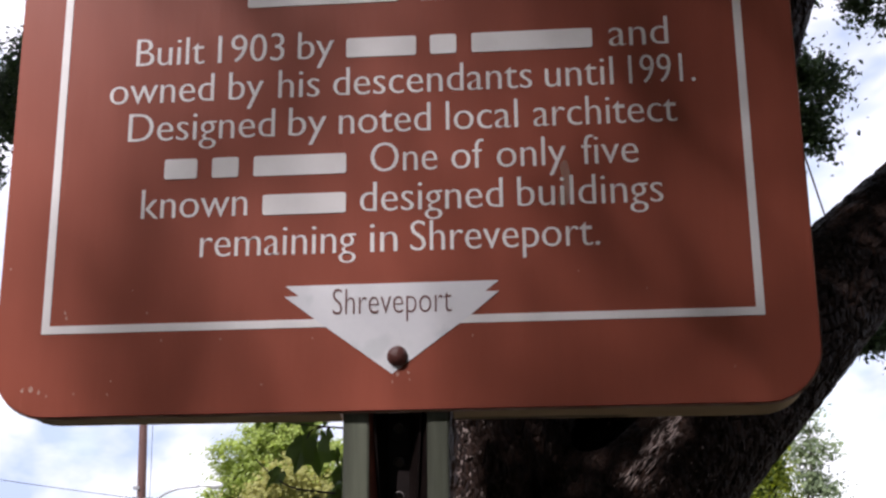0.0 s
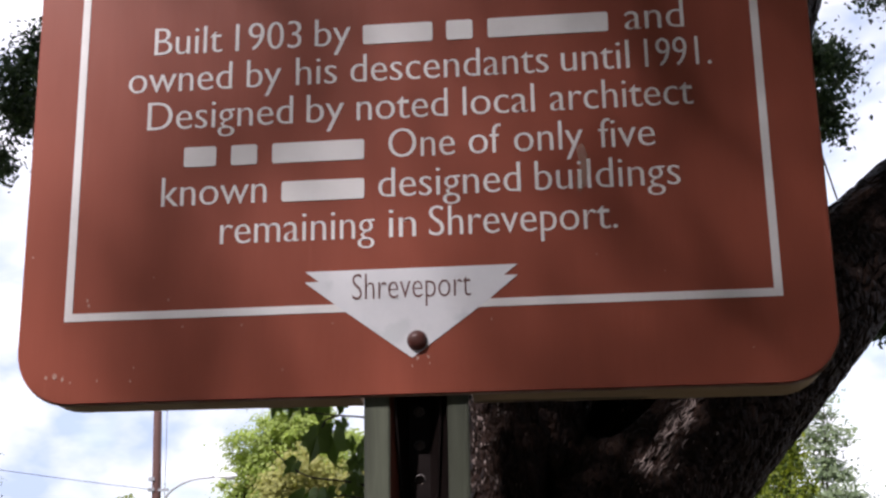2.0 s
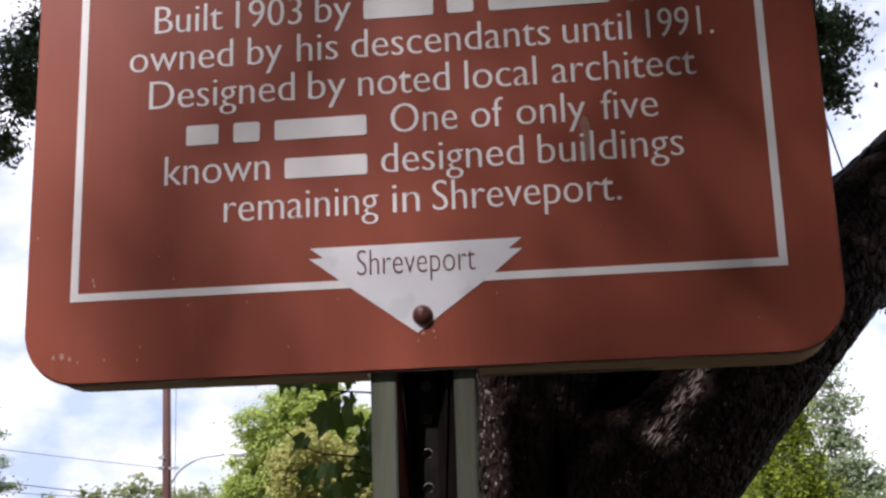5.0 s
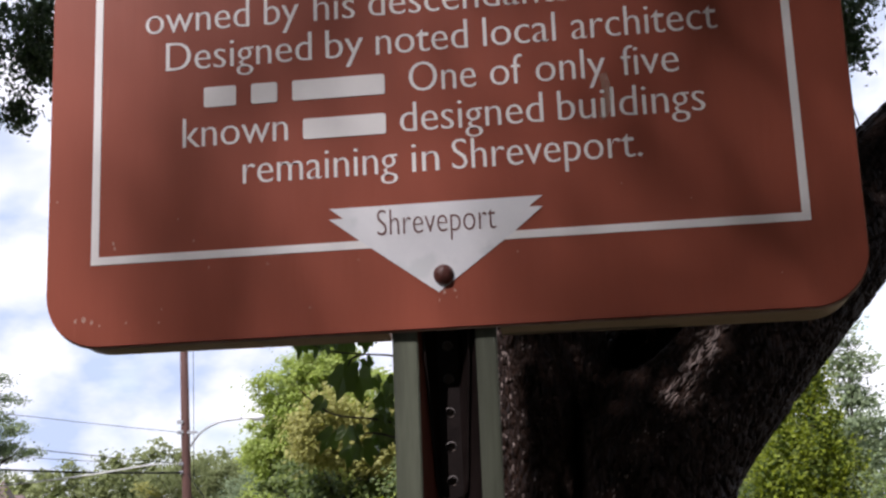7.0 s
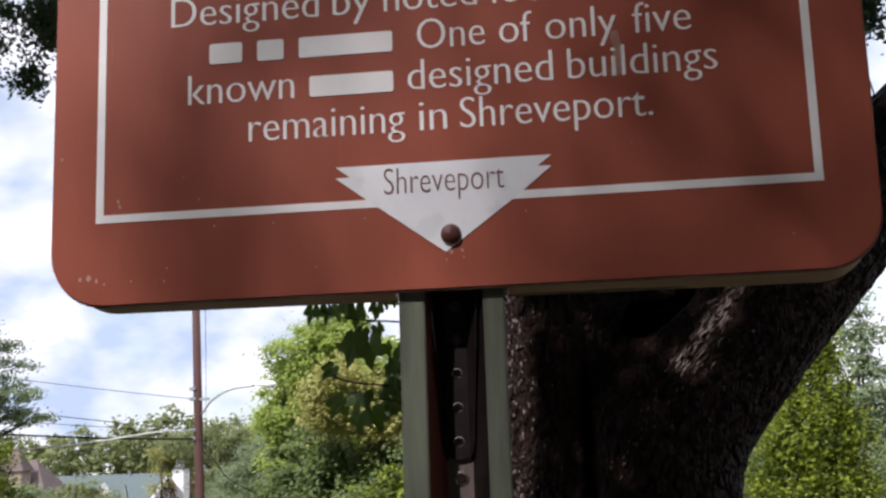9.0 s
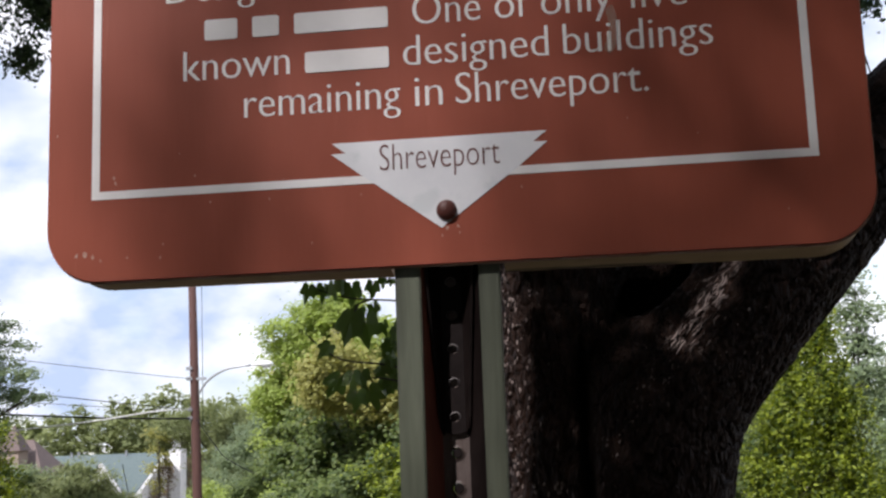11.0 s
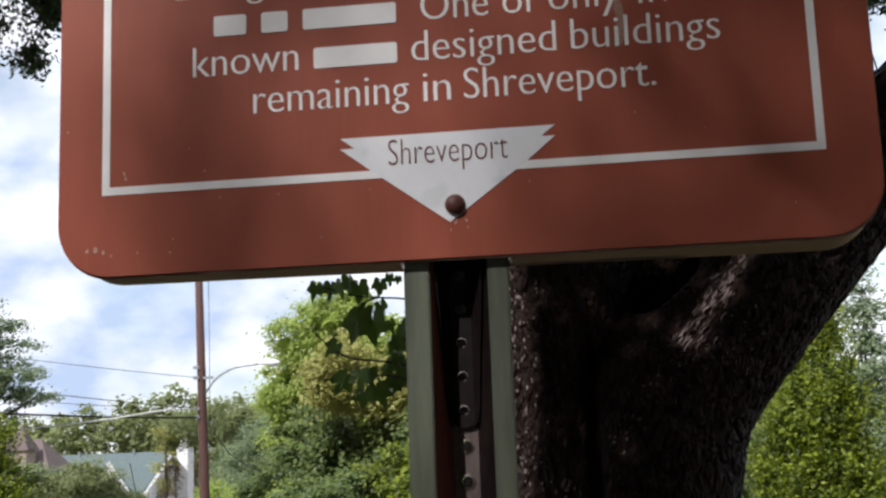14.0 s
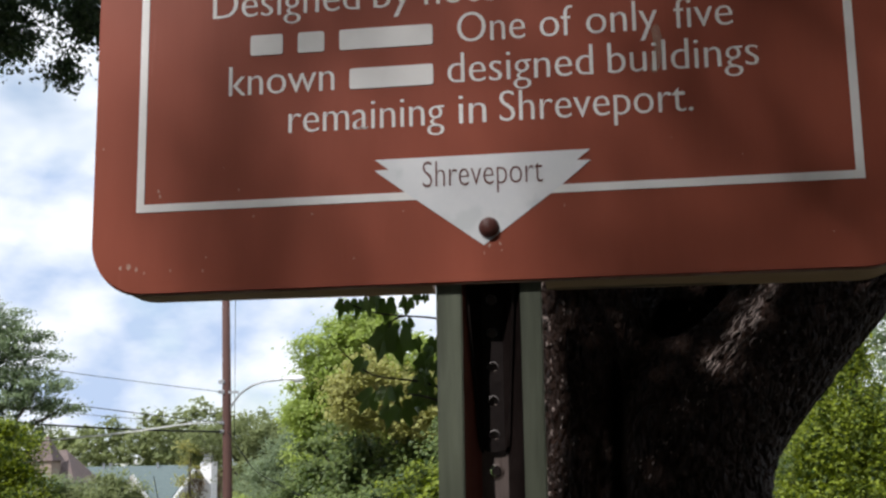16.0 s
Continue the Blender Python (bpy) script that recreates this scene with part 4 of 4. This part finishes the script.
    part("wire", tube([Vector(v) - Vector(pts[0]) for v in pts], [0.014] * 40, 6), CABLE_BLACK, c, smooth=True)


build_pole()


# ---- houses ----
def gable_roof(x0, x1, y0, y1, eave, ridge, over, thick, along):
    """Two roof slabs over a box; along: the axis of the ridge."""
    out = []
    for sgn in (-1, 1):
        bm = bmesh.new()
        if along == "x":
            m = (y0 + y1) / 2
            e = y0 - over if sgn < 0 else y1 + over
            drop = (ridge - eave) * over / ((y1 - y0) / 2)
            c = [(x0 - over, e, eave - drop), (x1 + over, e, eave - drop), (x1 + over, m, ridge), (x0 - over, m, ridge)]
        else:
            m = (x0 + x1) / 2
            e = x0 - over if sgn < 0 else x1 + over
            drop = (ridge - eave) * over / ((x1 - x0) / 2)
            c = [(e, y0 - over, eave - drop), (e, y1 + over, eave - drop), (m, y1 + over, ridge), (m, y0 - over, ridge)]
        a = [bm.verts.new(v) for v in c]
        b = [bm.verts.new((v[0], v[1], v[2] + thick)) for v in c]
        bm.faces.new(a), bm.faces.new(b)
        for i in range(4):
            bm.faces.new((a[i], a[(i + 1) % 4], b[(i + 1) % 4], b[i]))
        bmesh.ops.recalc_face_normals(bm, faces=bm.faces)
        out.append(bm)
    return out


def gable_box(x0, x1, y0, y1, z0, eave, ridge, along):
    bm = bmesh.new()
    if along == "x":
        ends = [[(x, y0, z0), (x, y1, z0), (x, y1, eave), (x, (y0 + y1) / 2, ridge), (x, y0, eave)] for x in (x0, x1)]
    else:
        ends = [[(x0, y, z0), (x1, y, z0), (x1, y, eave), ((x0 + x1) / 2, y, ridge), (x0, y, eave)] for y in (y0, y1)]
    a, b = [[bm.verts.new(v) for v in e] for e in ends]
    bm.faces.new(a), bm.faces.new(b)
    for i in range(5):
        bm.faces.new((a[i], a[(i + 1) % 5], b[(i + 1) % 5], b[i]))
    bmesh.ops.recalc_face_normals(bm, faces=bm.faces)
    return bm


def build_house_white():
    g = ground_z(-26, 66)
    h = thing("house", "white house with grey-green shingle roof and two front gables", "house", (-26, 68, g))

    def loc(bm):
        bmesh.ops.translate(bm, verts=bm.verts, vec=(26, -68, -g))
        return bm

    part("wall", loc(gable_box(-33, -25.0, 65.8, 74.2, g, 0.75, 2.75, "x")), WALL_WHITE, h, "white painted wall")
    for bm in gable_roof(-33, -25.0, 65.8, 74.2, 0.75, 2.75, 0.3, 0.13, "x"):
        part("roof", loc(bm), ROOF_GREEN, h, "grey-green shingle slope")
    for e, z in ((65.5, 0.55), (74.5, 0.55)):
        part("rake_board", loc(tube([(-24.68, e, z), (-24.68, 70, 2.74)], [0.11, 0.11], 4)), WALL_WHITE, h, "white rake trim")
    x0, x1, ridge = -27.2, -24.85, 2.25
    m = (x0 + x1) / 2

    def turned(bm):
        bmesh.ops.rotate(bm, verts=bm.verts, cent=(m, 63.6, 0), matrix=Matrix.Rotation(radians(22), 3, "Z"))
        return loc(bm)

    part("gable", turned(gable_box(x0, x1, 63.6, 69.0, g, 0.45, ridge, "y")), WALL_WHITE, h, "white gable wall")
    for bm in gable_roof(x0, x1, 63.6, 69.4, 0.45, ridge, 0.12, 0.12, "y"):
        part("roof", turned(bm), ROOF_GREEN, h, "grey-green shingle slope")
    part("rake_board", turned(tube([(x1 + 0.15, 63.42, 0.32), (m, 63.42, ridge + 0.02)], [0.13, 0.13], 4)), WALL_WHITE, h, "white rake trim")
    w = part("window", turned(box((m - 0.55, 63.52, -1.6), (m + 0.55, 63.62, 0.2), 0.02)), WALL_WHITE, h)
    part("pane", turned(box((m - 0.45, 63.50, -1.5), (m + 0.45, 63.515, 0.1))), PANE, w)
    ch = part("chimney", loc(box((-24.85, 71.2, g), (-24.15, 72.3, 3.85), 0.03)), WALL_WHITE, h, "white painted chimney")
    part("chimney_cap", loc(box((-24.92, 71.1, 3.85), (-24.07, 72.4, 4.0), 0.02)), WALL_WHITE, ch)
    for x in (-30.2, -29.8, -26.9):
        part("roof_vent", loc(tube([(x, 69.7, 2.6), (x, 69.7, 3.05)], [0.07, 0.07], 8)), LAMP_METAL, h)
    part("antenna_mast", loc(tube([(-24.6, 64.2, 0.4), (-25.0, 64.2, 2.2)], [0.025, 0.025], 6)), CABLE_BLACK, h)


def build_house_brown():
    g = ground_z(-31, 66)
    h = thing("house", "tan house with steep brown hipped roofs", "house", (-31, 64, g))

    def loc(bm):
        bmesh.ops.translate(bm, verts=bm.verts, vec=(31, -64, -g))
        return bm

    part("wall", loc(box((-36, 60, g), (-27.8, 62.8, 1.9))), WALL_TAN, h, "tan stucco wall")
    for (x0, x1, y0, y1, e, p, m) in ((-36.4, -27.4, 59.6, 63.2, 1.9, 3.6, 3.2), (-29.6, -28.3, 59.0, 60.4, 3.0, 4.3, 0.0)):
        bm = bmesh.new()
        c = [bm.verts.new(v) for v in ((x0, y0, e), (x1, y0, e), (x1, y1, e), (x0, y1, e))]
        ym, xm = (y0 + y1) / 2, (x0 + x1) / 2
        r = [bm.verts.new((xm - m, ym, p)), bm.verts.new((xm + m + 0.01, ym, p))]
        bm.faces.new(c)
        bm.faces.new((c[0], c[1], r[1], r[0])), bm.faces.new((c[1], c[2], r[1])), bm.faces.new((c[2], c[3], r[0], r[1])), bm.faces.new((c[3], c[0], r[0]))
        bmesh.ops.recalc_face_normals(bm, faces=bm.faces)
        part("roof", loc(bm), ROOF_BROWN, h, "brown shingle hip roof")
    part("turret", loc(box((-29.45, 59.15, 1.5), (-28.45, 60.25, 3.0))), WALL_TAN, h)
    for x in (-34, -31.5):
        w = part("window", loc(box((x, 59.93, -1.2), (x + 1.1, 60.02, 0.6), 0.02)), WALL_WHITE, h)
        part("pane", loc(box((x + 0.1, 59.9, -1.1), (x + 1.0, 59.925, 0.5))), PANE, w)


build_house_white()
build_house_brown()


# ---- trees and bushes ----
def at(x, y):
    return (x, y, ground_z(x, y))


def away(blobs, k):
    """The same crown further off along the line of sight from the sign, at k times the distance and size."""
    e = (0.1, -0.9, 1.49)
    return [tuple(e[i] + (b[i] - e[i]) * k for i in range(3)) + tuple(v * k for v in b[3:]) for b in blobs]


tree("broadleaf_tree", "full bright green broadleaf tree across the slope", at(-7.9, 43.7), 6.6, 0.3,
     away([(-7.75, 31, 5.0, 0.55, 0.8, 0.4), (-8.0, 31, 4.2, 0.5, 0.8, 0.4), (-8.15, 31, 3.4, 0.5, 0.8, 0.4), (-7.0, 31, 5.55, 0.6, 0.8, 0.42), (-6.6, 31, 5.1, 0.75, 0.9, 0.6), (-6.2, 31, 5.6, 0.6, 0.8, 0.48), (-5.2, 31, 4.75, 0.8, 1.0, 0.55), (-4.3, 31, 4.1, 1.0, 1.0, 0.75), (-7.35, 31, 4.45, 0.6, 0.8, 0.5), (-7.0, 31, 3.7, 0.7, 0.9, 0.55), (-7.85, 31, 3.2, 0.7, 0.8, 0.6), (-7.5, 31, 2.3, 0.9, 0.9, 0.6), (-6.0, 31, 4.2, 0.9, 0.9, 0.8), (-6.2, 31, 3.0, 1.2, 1.1, 1.0), (-4.4, 31, 3.4, 1.4, 1.2, 1.2)], 1.4),
     LEAF_BRIGHT, 1, clumps=760, per=125, spread=0.42, leaf=0.16)
tree("broadleaf_tree", "olive-brown tree with browning leaves", at(-5.4, 29.6), 4.0, 0.12,
     [(-5.7, 27.6, 3.75, 0.8, 0.8, 0.7), (-4.7, 27.6, 3.3, 0.9, 0.8, 0.7), (-6.0, 27.6, 3.1, 0.45, 0.6, 0.4)],
     LEAF_OLIVE, 2, clumps=150, per=100, spread=0.34, leaf=0.12, limbs=3)
tree("broadleaf_tree", "shady dark green tree behind the bushes", at(-6.0, 29.5), 3.0, 0.2,
     [(-6.9, 29.4, 2.0, 0.9, 0.9, 0.9), (-5.6, 28.4, 1.5, 1.5, 1.0, 1.1), (-4.2, 28.4, 1.6, 1.5, 1.0, 1.1), (-6.4, 28.4, 0.3, 1.3, 1.0, 0.9), (-4.4, 27.2, 0.6, 1.5, 0.8, 1.0)],
     LEAF_DEEP, 3, clumps=330, per=100, spread=0.38, leaf=0.15)
for k, (x, y, z, r, mat) in enumerate(((-5.0, 24, 1.0, 1.0, LEAF_DEEP), (-3.5, 23.5, 1.5, 1.0, LEAF_YELLOW), (-6.3, 26, 0.9, 0.9, LEAF_DEEP), (-3.0, 25, 2.6, 0.9, LEAF_DEEP))):
    tree("bush", "leafy bush on the slope", at(x, y), z, 0.07, [(x, y, z - 0.4, r, r * 0.8, 0.75), (x + 0.5, y, z - 1.1, r, r * 0.8, 0.9)], mat, 20 + k, clumps=110, per=90, spread=0.28, leaf=0.12, group="bushes on the slope", limbs=3)

tree("cedar_tree", "grey-green cedar with feathery drooping branches", at(-19.8, 35), 7.8, 0.26,
     [(-20.0, 35, 7.2, 0.9, 1.0, 0.5), (-19.0, 35, 6.85, 0.8, 0.9, 0.25), (-19.4, 35, 6.5, 1.3, 1.2, 0.3), (-18.3, 35.2, 6.2, 0.9, 0.8, 0.22), (-19.4, 34.6, 5.8, 1.7, 1.3, 0.32), (-17.9, 35.3, 5.55, 1.0, 0.9, 0.22), (-19.2, 35, 5.0, 1.9, 1.4, 0.35),
      (-17.4, 34.8, 4.65, 1.0, 0.9, 0.22), (-19.0, 35, 4.2, 1.9, 1.5, 0.35), (-17.1, 35.2, 3.9, 0.9, 0.8, 0.2), (-19.2, 35, 3.3, 1.9, 1.5, 0.5), (-19.6, 35, 2.2, 1.9, 1.6, 0.7)],
     LEAF_CEDAR, 5, clumps=620, per=60, spread=0.34, leaf=0.12, flat=0.4, droop=0.3, limbs=11)
tree("broadleaf_tree", "yellow-green tree in front of the cedar", at(-17.6, 33), 3.0, 0.14,
     [(-17.7, 33, 2.5, 1.2, 1.2, 1.0), (-17.2, 33, 1.0, 1.3, 1.2, 1.1)], LEAF_YELLOW, 6, clumps=190, per=80, spread=0.38, leaf=0.13)
for k, (x, y, z, r, mat) in enumerate(((-18.9, 42, 1.7, 1.4, LEAF_FAR), (-17.75, 42, 1.55, 0.9, LEAF_FAR), (-16.6, 42, 0.6, 1.0, LEAF_FAR), (-20.6, 42, 1.7, 1.8, LEAF_CEDAR), (-14.0, 46, 0.7, 1.3, LEAF_BRIGHT), (-10.6, 42, 1.5, 1.4, LEAF_DEEP), (-8.6, 37, 1.2, 1.2, LEAF_BRIGHT))):
    tree("bush", "rounded green bush below the rise", at(x, y), z, 0.09, [(x, y, z - 0.6, r, r * 0.7, 1.0), (x + 0.6, y, z - 1.6, r, r * 0.7, 1.2), (x - 0.8, y, z - 1.3, r, r * 0.7, 1.1)], mat, 40 + k,
         clumps=180, per=150, spread=0.36, leaf=0.11, group="bushes below the rise", limbs=3)
tree("broadleaf_tree", "thin brownish tree beside the white house", at(-16.5, 58), 4.6, 0.2,
     [(-19.8, 58, 3.6, 1.2, 1.0, 0.9), (-17.4, 58, 4.0, 1.5, 1.2, 0.9), (-15.2, 58, 3.5, 1.5, 1.2, 1.3), (-16.5, 58, 2.0, 2.0, 1.2, 1.6), (-13.4, 58, 3.0, 1.4, 1.2, 1.3)], LEAF_FAR, 7, clumps=360, per=150, spread=0.5, leaf=0.12)
tree("broadleaf_tree", "thin browning tree by the white chimney", at(-20.4, 57), 3.6, 0.08,
     [(-20.4, 57, 3.2, 0.6, 0.6, 0.7), (-20.5, 57, 1.7, 0.35, 0.6, 0.9)], LEAF_OLIVE, 71, clumps=26, per=40, spread=0.35, leaf=0.15, limbs=4)
tree("broadleaf_tree", "grey-green tree beyond the utility pole", at(-14.0, 52), 4.0, 0.2,
     [(-13.5, 52, 2.8, 1.8, 1.2, 1.4), (-12.0, 52, 1.2, 1.8, 1.2, 1.5), (-15.2, 52, 1.2, 1.2, 1.0, 1.4)], LEAF_CEDAR, 8, clumps=190, per=150, spread=0.5, leaf=0.12)

tree("conical_tree", "dense yellow-green conical tree on the slope", at(4.15, 22), 4.2, 0.18,
     [(4.1, 22, 3.75, 0.2, 0.25, 0.4), (4.05, 22, 3.0, 0.5, 0.5, 0.65), (3.95, 22, 2.1, 0.85, 0.8, 0.8), (3.85, 22, 1.0, 1.1, 1.0, 0.9), (3.8, 22, -0.2, 1.35, 1.2, 1.0)],
     LEAF_YELLOW, 9, clumps=460, per=150, spread=0.19, leaf=0.08, flat=1.5, up=0.5, light=0.8)
tree("broadleaf_tree", "airy grey-green tree behind the conical one", at(6.6, 31), 5.6, 0.08,
     [(6.5, 31, 5.7, 0.55, 0.5, 0.55), (6.7, 31, 4.6, 0.6, 0.5, 0.7), (7.0, 31, 3.4, 0.7, 0.6, 0.8), (7.4, 31, 2.0, 0.9, 0.8, 1.0)], LEAF_CEDAR, 10, clumps=150, per=55, spread=0.3, leaf=0.12, limbs=4)
tree("broadleaf_tree", "dark green tree beside the conical one", at(2.6, 26), 2.0, 0.16,
     [(2.7, 26, 1.4, 0.8, 0.8, 0.8), (2.5, 26, 0.3, 1.0, 0.9, 1.0)], LEAF_DEEP, 12, clumps=90, per=80, spread=0.3, leaf=0.11)
tree("broadleaf_tree", "grey-green tree at the far side of the slope", at(7.6, 29), 2.6, 0.16,
     [(7.7, 29, 1.8, 0.9, 0.8, 0.8), (7.5, 29, 0.5, 1.2, 1.0, 1.1)], LEAF_DEEP, 13, clumps=90, per=80, spread=0.34, leaf=0.12)


def build_woods():
    rng = np.random.default_rng(30)
    blobs = []
    for x in np.arange(-85, 60, 1.9):
        y = 112 + rng.uniform(-6, 14)
        top = 7.3 + 1.0 * math.sin(x * 0.13) + rng.uniform(-0.7, 0.9)
        for z in (top - 1.8, top - 4.6, top - 7.5):
            blobs.append((x + rng.uniform(-1, 1), y, z, 2.6, 2.4, 2.2))
    pos = crown_points(blobs, 6000, 42, 0.7, rng, 0.7)
    w = part_mesh("far_woods", leaf_mesh("far_woods", pos, 0.5, rng, 0.5, light=1.2), LEAF_FAR)
    tagged(w, "distant dark green woods beyond the houses", "woods", kind="stuff")
    v = crown_points([(-24.5, 68.8, 0.6, 0.4, 1.0, 1.3), (-24.6, 70.0, 1.4, 0.3, 0.6, 0.9), (-24.2, 73.3, 1.0, 0.5, 0.8, 1.6)], 60, 50, 0.3, rng, 1.2)
    o = part_mesh("dry_vines", leaf_mesh("dry_vines", v, 0.13, rng, 0.2), VINE)
    tagged(o, "brownish vines climbing the white chimney", "vines", kind="stuff")


build_woods()
